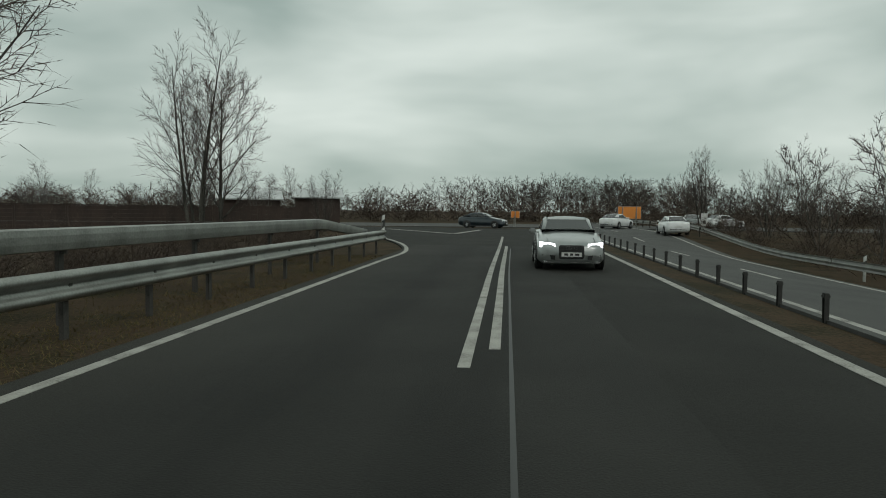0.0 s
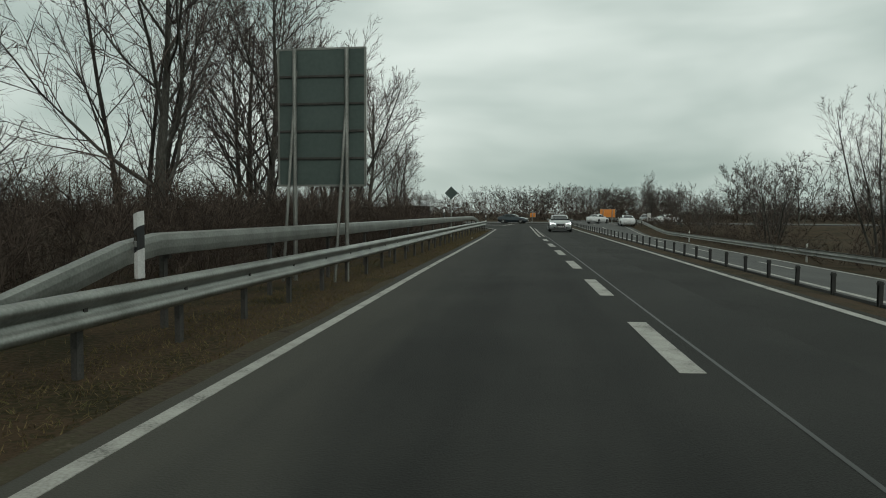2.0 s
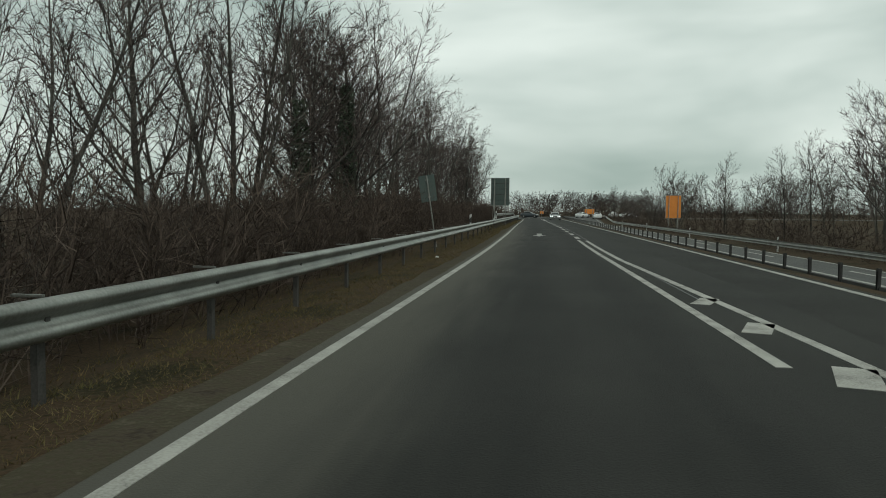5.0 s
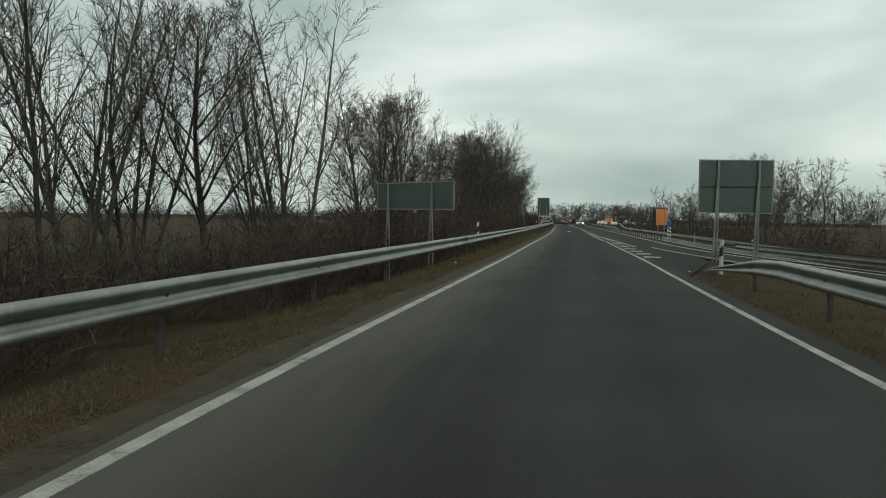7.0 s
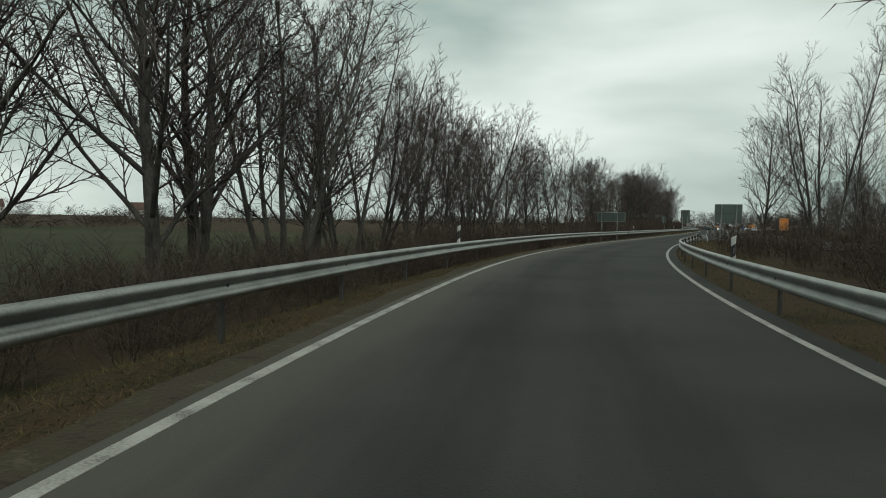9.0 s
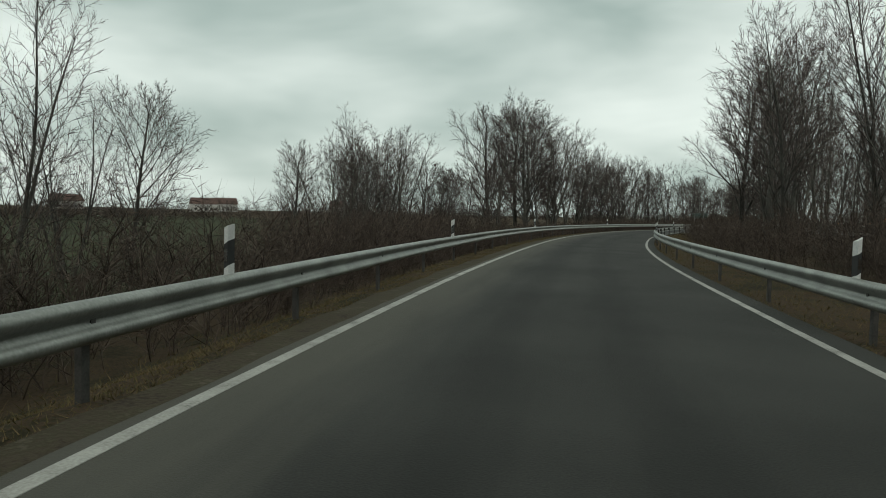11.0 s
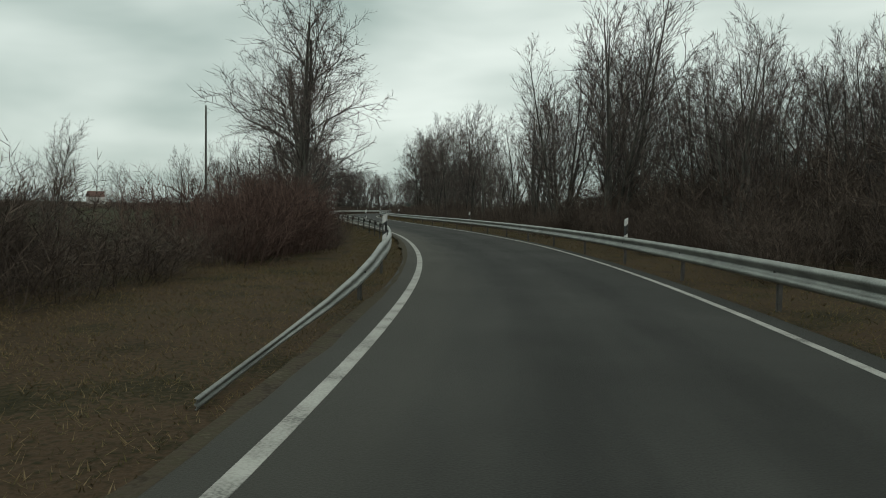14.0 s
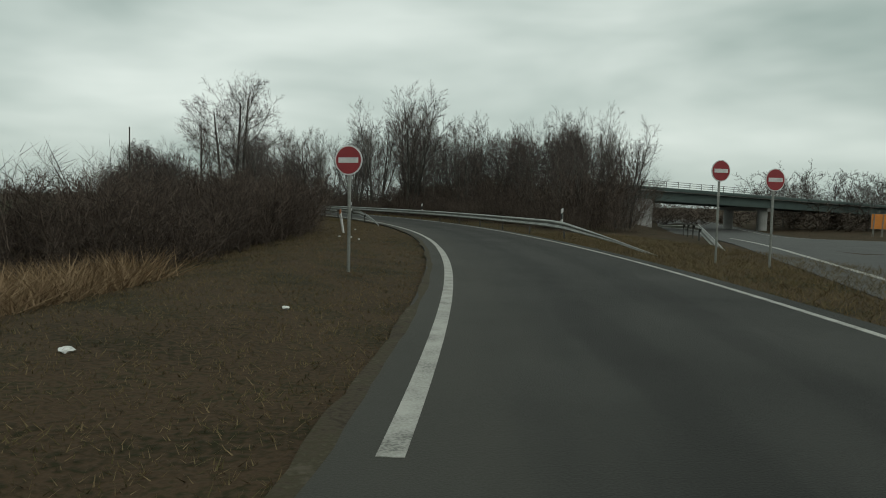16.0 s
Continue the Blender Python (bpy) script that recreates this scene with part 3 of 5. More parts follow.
def arrow_marking(s, d):
    """White lane arrow: a straight shaft and a broad head that points along the driving direction."""
    h = heading(s)
    ax, sx = Vector((math.sin(h), -math.cos(h), 0)), Vector((-math.cos(h), -math.sin(h), 0))
    o = on(s, d, 0.005)
    out = [(0, 0.16), (3.3, 0.16), (3.3, 0.42), (5.6, 0.0), (3.3, -0.42), (3.3, -0.16), (0, -0.16)]
    verts = [o + ax * a + sx * b for a, b in out] + [o + ax * a + sx * b - Vector((0, 0, 0.006)) for a, b in out]
    n = len(out)
    faces = [(0, 1, 5, 6), (1, 2, 3), (1, 3, 5), (5, 3, 4)] + [(i, (i + 1) % n, n + (i + 1) % n, n + i) for i in range(n)]
    link("lane_arrow", pymesh("lane_arrow", verts, faces), M_LINE, None, "white straight-on arrow painted on the lane", "road marking", kind="structure")


arrow_marking(57.3, 0.15)


# ------------------------------------------------------------------ guard rails
PROFILE = [(0.0, 0.0)] + [(0.006 + 0.088 * math.sin(radians(a)), 0.072 - 0.072 * math.cos(radians(a))) for a in range(10, 160, 17)] + [(0.01, 0.17), (0.0, 0.19)]
PROFILE += [(0.006 + 0.088 * math.sin(radians(a)), 0.298 - 0.07 * math.cos(radians(a))) for a in range(34, 180, 16)]


FLAT = [(0.0, 0.0), (0.05, 0.006), (0.1, 0.02), (0.11, 0.1), (0.11, 0.2), (0.1, 0.29), (0.05, 0.305), (0.0, 0.31)]


def guard_rail(name, fn, zs, s0, s1, spacing, side, label, step=2.0, world_line=None, profile=PROFILE, tips=False):
    """W-shaped steel beam on posts. fn gives the offset, zs the height of the beam's top; side +1: the road is towards smaller offsets."""
    base = world_line(s0) if world_line else on(s0, fn(s0))
    thing = empty(name, Matrix.Translation((base[0], base[1], 0)), label, "guard rail")
    inv = Vector((base[0], base[1], 0))
    rows = []
    stations = srange(s0, s1, step)
    for s in stations:
        if world_line:
            p, q = Vector(world_line(s)), Vector(world_line(s + 0.5))
            t = (q - p).normalized()
            lat = Vector((-t.y, t.x, 0))
        else:
            p = on(s, fn(s))
            h = heading(s)
            lat = Vector((-math.cos(h), -math.sin(h), 0))
        rows.append((p, lat, zs(s)))
    verts, faces = [], []
    n = len(profile)
    for p, lat, zt in rows:
        # a sunk end turns flatter as it dives
        flat = 1.0 if zt > 0.7 or world_line else max(0.25, zt / 0.75)
        for o, dz in profile:
            verts.append(Vector((p[0], p[1], 0)) - lat * side * o * flat + Vector((0, 0, zt - dz * flat)) - inv)
        for o, dz in reversed(profile):
            verts.append(Vector((p[0], p[1], 0)) - lat * side * (o * flat - 0.012) + Vector((0, 0, zt - dz * flat)) - inv)
    m = 2 * n
    for i in range(len(rows) - 1):
        for j in range(m):
            faces.append((i * m + j, i * m + (j + 1) % m, (i + 1) * m + (j + 1) % m, (i + 1) * m + j))
    faces += [tuple(range(m)), tuple(reversed(range(len(verts) - m, len(verts))))]
    link("beam", pymesh("beam", verts, faces, profile is PROFILE), M_STEEL, thing)
    # overlap joints with bolt heads at each beam length
    post_me = None
    k = 0
    s = s0 + spacing * 0.5
    while s < s1:
        if world_line:
            p, q = Vector(world_line(s)), Vector(world_line(s + 0.5))
            t = (q - p).normalized()
            lat = Vector((-t.y, t.x, 0))
        else:
            p = on(s, fn(s))
            h = heading(s)
            lat = Vector((-math.cos(h), -math.sin(h), 0))
        zt = zs(s)
        if zt > 0.45:
            if post_me is None:
                b = joined(box(0.012, 0.1, 1.0, (0.0, 0, 0)), box(0.06, 0.012, 1.0, (0.03, 0.044, 0)), box(0.06, 0.012, 1.0, (0.03, -0.044, 0)), box(0.075, 0.06, 0.2, (-0.04, 0, 0.38)))
                post_me = bpy.data.meshes.new("post")
                b.to_mesh(post_me)
                b.free()
                post_me.materials.append(M_POST)
            ob = link("post", post_me, None, thing)
            gz = ground_z(p[0], p[1]) - 0.1
            hgt = zt - 0.06 - gz
            ob.matrix_basis = Matrix.Translation(Vector((p[0], p[1], gz + hgt / 2)) + lat * side * 0.06 - inv) @ Matrix.Rotation(math.atan2(lat.y * side, lat.x * side), 4, "Z") @ Matrix.Diagonal((1, 1, hgt, 1))
            if tips:
                tip = part("spacer_tip", box(0.3, 0.05, 0.025, (0.17, 0, 0), 0.005), M_STEEL, thing)
                tip.matrix_basis = Matrix.Translation(Vector((p[0], p[1], zt + 0.012)) - inv) @ Matrix.Rotation(math.atan2(lat.y * side, lat.x * side), 4, "Z")
        s += spacing
        k += 1
    return thing


def dive(a, b, top=0.75, low_z=-0.05):
    """Rail height that is full up to a and sinks into the ground at b."""
    def f(s):
        u = (s - a) / (b - a)
        return top if u <= 0 else top + (low_z - top) * min(1, u)
    return f


guard_rail("guard_rail", RAIL_L, lambda s: 0.79, -27, 46, 2.0, 1, "galvanised W-beam guard rail on closely set posts beside the exit lane")
guard_rail("guard_rail", RAIL_L, lambda s: 0.79, 46, 124.9, 3.2, 1, "galvanised W-beam guard rail beside the exit lane", tips=True)
guard_rail("guard_rail", RAIL_L, dive(334.5, 344.4, 0.79, 0.03), 124.9, 344.5, 5.0, 1, "galvanised W-beam guard rail on the ramp's outer edge, end sunk")
guard_rail("guard_rail", lambda s: RAIL_L(s) + 0.75, lambda s: min(dive(31.8, 36.8, 1.27, 0.2)(s), dive(21, 28, 1.27, 0.75)(-s)), -27, 37, 4.0, 1, "tall flat-faced galvanised rear rail behind the lower rail", step=0.8, profile=FLAT)
guard_rail("guard_rail", RAIL_R, lambda s: dive(357, 367, 0.79)(s) if s > 200 else dive(-139, -130, 0.79)(-s), 130, 367.5, 5.0, -1, "galvanised W-beam guard rail along the inner edge of the ramp")


def median_post():
    t = empty("median_post", Matrix.Identity(4), "short dark weathered steel post on the grassy median", "post", "median posts")
    part("shaft", joined(box(0.014, 0.1, 0.62, (0, 0, 0.1)), box(0.07, 0.012, 0.62, (0, 0.045, 0.1)), box(0.07, 0.012, 0.62, (0, -0.045, 0.1))), M_DARKPOST, t)
    part("head", box(0.1, 0.115, 0.05, (0, 0, 0.36), 0.01), M_DARKPOST, t)
    return t


_post = median_post()
_post.matrix_basis = Matrix.Translation(main_at(74, 5.0))
for k in range(1, 84):
    q = main_at(74 - 2 * k, 5.0)
    copy_thing(_post, Matrix.Translation(q) @ Euler((radians(2 * noise.noise((k * 3.1, 0, 0))), radians(3 * noise.noise((0, k * 2.7, 0))), 0.05)).to_matrix().to_4x4())
guard_rail("guard_rail", None, lambda s: 0.75 + height(main_x(-s, 14.0), -s), -90, 180, 4.0, -1, "galvanised guard rail beyond the opposite carriageway", world_line=lambda s: (main_x(-s, 14.0), -s, 0))
guard_rail("guard_rail", None, lambda s: 0.45, 116, 180, 4.0, -1, "galvanised guard rail beside the main carriageway after the exit", world_line=lambda s: (main_x(-s, 4.9), -s, 0))
guard_rail("guard_rail", None, lambda s: dive(-22, -10)(-s) + height(*low(s, -2.6).xy), 10, 90, 4.0, 1, "guard rail beside the road under the bridge, sunk at its end", world_line=lambda s: low(s, -2.4))


# ------------------------------------------------------------------ delineator posts
def delineator(p, yaw=0.0, h=1.05, foot=-0.15, tilt=(0, 0), label="white delineator post with a slanted black band", band=M_BLACK, cap=M_WHITE):
    thing = empty("delineator_post", Matrix.Translation(p) @ Euler((radians(tilt[0]), radians(tilt[1]), yaw)).to_matrix().to_4x4(), label, "delineator", "delineator posts")
    z1, z2, z3 = h - 0.48, h - 0.19, h

    def prism(a, b, slant_a, slant_b, name, material):
        w, dp = 0.06, 0.05
        prof = [(-w, dp), (-w * 0.4, -dp), (w * 0.4, -dp), (w, dp)]
        verts = [(x, y, a + slant_a * x / 0.06) for x, y in prof] + [(x, y, b + slant_b * x / 0.06) for x, y in prof]
        f = [(0, 1, 2, 3), (7, 6, 5, 4)] + [(i, (i + 1) % 4, 4 + (i + 1) % 4, 4 + i) for i in range(4)]
        return link(name, pymesh(name, verts, f), material, thing)
    prism(foot, z1, 0, 0.05, "lower_body", M_WHITE)
    prism(z1, z2, 0.05, 0.05, "band", band)
    prism(z2, z3, 0.05, 0.035, "cap", cap)
    part("reflector", box(0.035, 0.008, 0.15, (0, -0.052, z1 + 0.14)), M_CHROME, thing)
    if foot > 0:
        part("clamp", box(0.05, 0.09, 0.07, (0, 0.0, foot + 0.02)), M_POST, thing)
    return thing


# posts clamped to the rails
for s, h in ((-27, 1.35), (66, 1.33), (121, 1.35), (185.9, 1.38), (221.4, 1.36), (248, 1.35), (264.8, 1.35), (298.6, 1.36), (332, 1.37)):
    delineator(on(s, RAIL_L(s) + 0.04), heading(s), h, 0.7)
delineator(on(-3, RAIL_L(-3) + 0.95), heading(0), 1.75, 1.15)
delineator(on(32.0, RAIL_L(32) + 0.62), heading(32), 1.53, 0.72)
for s, h in ((193, 1.3), (226.3, 1.33), (262, 1.33), (297.1, 1.33), (327.7, 1.36), (357.3, 1.36)):
    delineator(on(s, RAIL_R(s) - 0.04), heading(s), h, 0.7)
# posts standing in the grass
p = on(131.9, -4.75)
p.z = ground_z(p.x, p.y)
delineator(p, heading(131), 1.05)
for y in (31.7, 3, -26, -54, -83, -112):
    p = Vector((main_x(y, 14.5), y, 0))
    p.z = ground_z(p.x, p.y)
    delineator(p, 0, 1.05)
p = on(356.3, 5.0)
p.z = ground_z(p.x, p.y)
delineator(p, heading(356), 1.1, tilt=(4, -9), label="leaning dirty white delineator post with a faded orange top", band=M_WHITE, cap=M_RUST)


# ------------------------------------------------------------------ signs
def sign_frame(p, yaw, label, category="traffic sign", group=""):
    return empty("road_sign", Matrix.Translation(p) @ Matrix.Rotation(yaw, 4, "Z"), label, category, group)


def tall_direction_sign(p, yaw, w, top, bottom, label, ribs=4, posts=(-0.3, 0.3), lattice=False, front=None):
    t = sign_frame(p, yaw, label)
    gz = -p.z
    part("panel", box(w, 0.04, top - bottom, (0, 0, (top + bottom) / 2), 0.008), front or M_SIGNBACK, t)
    part("edge_frame", joined(box(w + 0.05, 0.06, 0.045, (0, 0, top)), box(w + 0.05, 0.06, 0.045, (0, 0, bottom)), box(0.045, 0.06, top - bottom, (-w / 2, 0, (top + bottom) / 2)), box(0.045, 0.06, top - bottom, (w / 2, 0, (top + bottom) / 2))), M_STEEL, t)
    for i in range(ribs):
        z = bottom + (top - bottom) * (i + 1) / (ribs + 1)
        part("rib", box(w - 0.06, 0.03, 0.05, (0, -0.035, z)), M_POST, t)
    for f in posts:
        x = f * w
        if lattice:
            lean = math.degrees(math.atan(0.15 / (top + 1.3)))
            rungs = [box(0.3 * (top - z) / (top + 1.3), 0.025, 0.025, (x, -0.1, z)) for z in (-0.3, 0.25, 0.8, 1.35)]
            part("lattice_post", joined(*[rod(0.028, top + 1.3, (x + sd * 0.075, -0.1, (top - 1.3) / 2), rot=(0, -sd * lean, 0)) for sd in (-1, 1)], *rungs), M_STEEL, t)
        else:
            part("post", joined(rod(0.05, top + 1.6, (x, -0.1, (top - 1.6) / 2)), rod(0.035, top + 1.0, (x - 0.14, -0.22, (top - 2.0) / 2), rot=(-3, 3, 0))), M_STEEL, t)
    return t


p = on(23.9, 5.34)
tall_direction_sign(p, heading(25), 2.1, 5.36, 2.18, "tall direction sign, grey ribbed back, on two steel posts", 4)
a, b = Vector((-4.7, -127.8)), Vector((-1.3, -129.9))
p = Vector(((a.x + b.x) / 2, (a.y + b.y) / 2, 0))
tall_direction_sign(p, math.atan2(b.y - a.y, b.x - a.x), 4.05, 2.85, 1.85, "wide grey sign back on two lattice steel supports behind the rail", 0, (-0.33, 0.25), True)
p = Vector((9.1, -124.7, 0))
tall_direction_sign(p, radians(8), 2.85, 3.98, 1.9, "large direction sign seen from its grey back in the exit nose", 1, (-0.25, 0.3))
p = Vector((17.3, -1.9, 0))
tall_direction_sign(p, radians(12), 2.2, 3.9, 0.7, "tall orange detour sign on the far roadside", 0, (-0.3, 0.3), front=M_ORANGE)
tall_direction_sign(Vector((8.4, 78.0, 0)), radians(5), 2.4, 2.2, 0.9, "wide orange detour sign near the junction", 0, (-0.3, 0.3), front=M_ORANGE)
tall_direction_sign(Vector((-3.4, 74, 0)), radians(-10), 0.9, 1.6, 0.9, "small yellow-orange sign at the junction", 0, (0,), front=M_ORANGE)
p = on(74.2, 4.95)
t = sign_frame(p, heading(74) + radians(6), "small grey sign back on a single leaning post behind the rail")
t.matrix_basis = t.matrix_basis @ Matrix.Rotation(radians(-8.2), 4, "Y")
part("panel", box(0.75, 0.025, 1.24, (0, 0, 2.6), 0.008), M_SIGNBACK, t)
part("post", rod(0.033, 3.7, (0.02, -0.05, 1.35)), M_STEEL, t)
for z in (2.2, 3.0):
    part("clamp", box(0.16, 0.05, 0.04, (0.02, -0.035, z)), M_STEEL, t)


tall_direction_sign(Vector((126.7, -283.0, -1.9)), radians(-35), 1.8, 3.1, 1.0, "orange sign panel beside the road near the bridge", 0, (-0.3, 0.3), front=M_ORANGE)


def pole_sign(p, yaw, h, label, build):
    t = sign_frame(p, yaw, label)
    part("pole", rod(0.035, h + 0.5, (0, 0.05, h / 2 - 0.25)), M_STEEL, t)
    build(t)
    return t


def diamond_back(t):
    part("plate", box(0.62, 0.02, 0.62, (0, 0, 0), 0.006, None), M_SIGNBACK, t).matrix_basis = Matrix.Translation((0, 0, 2.85)) @ Matrix.Rotation(radians(45), 4, "Y")


pole_sign(on(-6.9, 6.6), 0.0, 3.2, "grey back of a diamond road sign on a pole", diamond_back)


def no_entry(t, z=2.36):
    part("rim", rod(0.31, 0.02, (0, -0.005, z), 36, (90, 0, 0)), M_WHITE, t, "white rim")
    part("disc", rod(0.285, 0.02, (0, -0.012, z), 36, (90, 0, 0)), M_RED, t, "red disc")
    part("bar", box(0.45, 0.02, 0.11, (0, -0.018, z)), M_WHITE, t, "white bar")
    part("bracket", box(0.3, 0.03, 0.03, (0, 0.022, z)), M_STEEL, t)


for s, d, turn, z in ((375.6, 3.2, -16, 2.36), (369.8, -6.8, 14, 2.7), (371.0, -7.8, 14, 2.42)):
    p = on(s, d)
    p.z = ground_z(p.x, p.y)
    pole_sign(p, heading(s) + radians(turn), z + 0.28, "red round no-entry sign with a white bar on a steel pole", lambda t, z=z: no_entry(t, z))


def keep_right(t):
    part("beacon", box(0.3, 0.06, 0.9, (0, -0.02, 0.55), 0.02), M_WHITE, t, "white lower plate")
    for z in (0.25, 0.55, 0.85):
        part("stripe", box(0.31, 0.012, 0.13, (0, -0.052, z), 0, (0, 35, 0)), M_BLACK, t)
    part("disc", rod(0.22, 0.02, (0, -0.02, 1.3), 28, (90, 0, 0)), M_BLUE, t, "blue round plate")


pole_sign(Vector((9.8, -92.6, 0)), 0.2, 1.7, "blue round keep-past sign over a striped beacon", keep_right)


def white_plate(t):
    part("plate", box(0.55, 0.02, 1.1, (0, -0.01, 1.0), 0.01), M_WHITE, t)
    part("mark", box(0.26, 0.02, 0.3, (0, -0.022, 0.8)), M_POST, t)


pole_sign(Vector((13.2, 64.4, 0)), 0.1, 1.7, "white upright plate on a pole by the opposite carriageway", white_plate)


# ------------------------------------------------------------------ trees
class Twiggy:
    """Collects tapered tubes: stout ones in wood, thin ones in twig."""

    def __init__(self, seed):
        self.r = random.Random(seed)
        self.wood, self.twig = ([], []), ([], [])

    def tube(self, store, pts, r0, r1, sides):
        verts, faces = store
        base = len(verts)
        n = len(pts)
        for i, p in enumerate(pts):
            t = (pts[min(n - 1, i + 1)] - pts[max(0, i - 1)]).normalized()
            u = t.orthogonal().normalized()
            w = t.cross(u)
            rad = r0 + (r1 - r0) * i / (n - 1)
            for k in range(sides):
                a = 2 * math.pi * k / sides
                verts.append(p + (u * math.cos(a) + w * math.sin(a)) * rad)
        for i in range(n - 1):
            for k in range(sides):
                faces.append((base + i * sides + k, base + i * sides + (k + 1) % sides, base + (i + 1) * sides + (k + 1) % sides, base + (i + 1) * sides + k))

    def grow(self, p, d, length, rad, level, spec):
        r = self.r
        segs = spec["segs"][level]
        pts, dirs = [p.copy()], []
        for i in range(segs):
            wob = spec["wander"][level]
            d = (d + Vector((r.gauss(0, wob), r.gauss(0, wob), r.gauss(0, wob) + spec["up"][level]))).normalized()
            p = p + d * length / segs
            pts.append(p.copy())
            dirs.append(d.copy())
        tip = rad * spec["taper"][level]
        last = level == spec["levels"] - 1
        if level >= spec.get("thin_from", spec["levels"] - 1):
            # fine twigs end as slender three-cornered slivers
            v, f = self.twig
            s = d.orthogonal().normalized()
            s.rotate(Matrix.Rotation(r.uniform(0, 3.1), 3, d))
            w = spec.get("sliver", 0.0085) * (1 if last else 1.7)
            i = len(v)
            v += [pts[0] - s * w, pts[0] + s * w, pts[-1]]
            f.append((i, i + 1, i + 2))
            if last:
                return
        else:
            self.tube(self.twig if level >= spec.get("twig_from", 2) else self.wood, pts, rad, max(tip, 0.006), spec["sides"][level])
        n = spec["kids"][level]
        lo = spec["from"][level]
        for k in range(n):
            f = lo + (1 - lo) * (k + r.random()) / n
            f = min(f, 0.985)
            i = min(int(f * segs), segs - 1)
            q = pts[i].lerp(pts[i + 1], f * segs - i)
            ax = dirs[i]
            side = ax.orthogonal().normalized()
            side.rotate(Matrix.Rotation(k * 2.4 + r.uniform(-0.5, 0.5), 3, ax))
            ang = radians(spec["angle"][level] * r.uniform(0.7, 1.25))
            nd = (ax * math.cos(ang) + side * math.sin(ang)).normalized()
            g = (f - lo) / (1 - lo + 1e-6)
            shrink = 1.0 - spec["cone"][level] * g * g - (0.25 * (1 - g) ** 3 if level == 0 else 0)
            self.grow(q, nd, length * spec["ratio"][level] * shrink * r.uniform(0.7, 1.2), (rad + (tip - rad) * f) * spec["thin"][level] * r.uniform(0.8, 1.1), level + 1, spec)


BROAD = dict(levels=5, segs=(8, 6, 4, 2, 1), wander=(0.04, 0.06, 0.08, 0.1, 0.16), up=(0.02, 0.06, 0.05, 0.03, 0.02), taper=(0.2, 0.22, 0.3, 0.5, 0.5), sides=(8, 5, 3, 3, 3),
             kids=(22, 10, 8, 3, 0), angle=(44, 34, 34, 36, 0), ratio=(0.52, 0.44, 0.52, 0.55, 0), cone=(0.66, 0.5, 0.4, 0.3, 0), thin=(0.5, 0.52, 0.6, 0.65, 0), twig_from=2, thin_from=3, sliver=0.0095)
BROAD["from"] = (0.15, 0.15, 0.12, 0.2, 0)
SLIM = dict(levels=4, segs=(9, 4, 1, 1), wander=(0.04, 0.07, 0.11, 0.16), up=(0.04, 0.14, 0.08, 0.06), taper=(0.18, 0.3, 0.4, 0.5), sides=(7, 4, 3, 3),
            kids=(21, 8, 7, 0), angle=(40, 36, 34, 0), ratio=(0.32, 0.46, 0.62, 0), cone=(0.5, 0.4, 0.3, 0), thin=(0.46, 0.62, 0.8, 0), twig_from=2, sliver=0.0125)
SLIM["from"] = (0.2, 0.12, 0.1, 0)
OAK = dict(levels=5, segs=(8, 6, 4, 2, 1), wander=(0.03, 0.21, 0.2, 0.18, 0.2), up=(0.02, 0.09, 0.06, 0.05, 0.04), taper=(0.35, 0.22, 0.35, 0.5, 0.5), sides=(9, 6, 3, 3, 3),
           kids=(17, 8, 7, 3, 0), angle=(56, 46, 42, 38, 0), ratio=(0.46, 0.5, 0.5, 0.65, 0), cone=(0.5, 0.5, 0.4, 0.3, 0), thin=(0.46, 0.58, 0.7, 0.65, 0), twig_from=2, thin_from=3, sliver=0.011)
OAK["from"] = (0.24, 0.2, 0.12, 0.1, 0)
ROUND = dict(BROAD, kids=(15, 9, 8, 4, 0), angle=(52, 40, 38, 38, 0), ratio=(0.66, 0.5, 0.5, 0.6, 0), cone=(0.45, 0.35, 0.3, 0.3, 0), up=(0.02, 0.09, 0.07, 0.04, 0.02), taper=(0.12, 0.2, 0.3, 0.5, 0.5), wander=(0.04, 0.1, 0.1, 0.12, 0.16), sliver=0.0085)
ROUND["from"] = (0.2, 0.2, 0.12, 0.15, 0)
FAR = dict(levels=4, segs=(4, 2, 1, 1), wander=(0.06, 0.12, 0.18, 0.2), up=(0.03, 0.1, 0.06, 0.05), taper=(0.3, 0.35, 0.5, 0.6), sides=(4, 3, 3, 3),
           kids=(10, 6, 7, 0), angle=(42, 38, 38, 0), ratio=(0.42, 0.5, 0.6, 0), cone=(0.5, 0.4, 0.3, 0), thin=(0.5, 0.7, 0.9, 0), twig_from=1, thin_from=2, sliver=0.028)
FAR["from"] = (0.2, 0.15, 0.1, 0)


def tree_meshes(seed, spec, h, rad, stems=1, spread=0.25):
    t = Twiggy(seed)
    for k in range(stems):
        a = k * 2.4 + t.r.random()
        d = Vector((math.cos(a) * spread, math.sin(a) * spread, 1)).normalized() if stems > 1 else Vector((t.r.gauss(0, 0.03), t.r.gauss(0, 0.03), 1)).normalized()
        o = Vector((math.cos(a), math.sin(a), 0)) * (0.35 if stems > 1 else 0) + Vector((0, 0, -0.4))
        t.grow(o, d, h * t.r.uniform(0.85, 1.05), rad * t.r.uniform(0.75, 1.1), 0, spec)
    wood = pymesh("trunk", *t.wood, True)
    wood.materials.append(M_BARK)
    crown = pymesh("crown", *t.twig, False)
    crown.materials.append(M_TWIG)
    return wood, crown


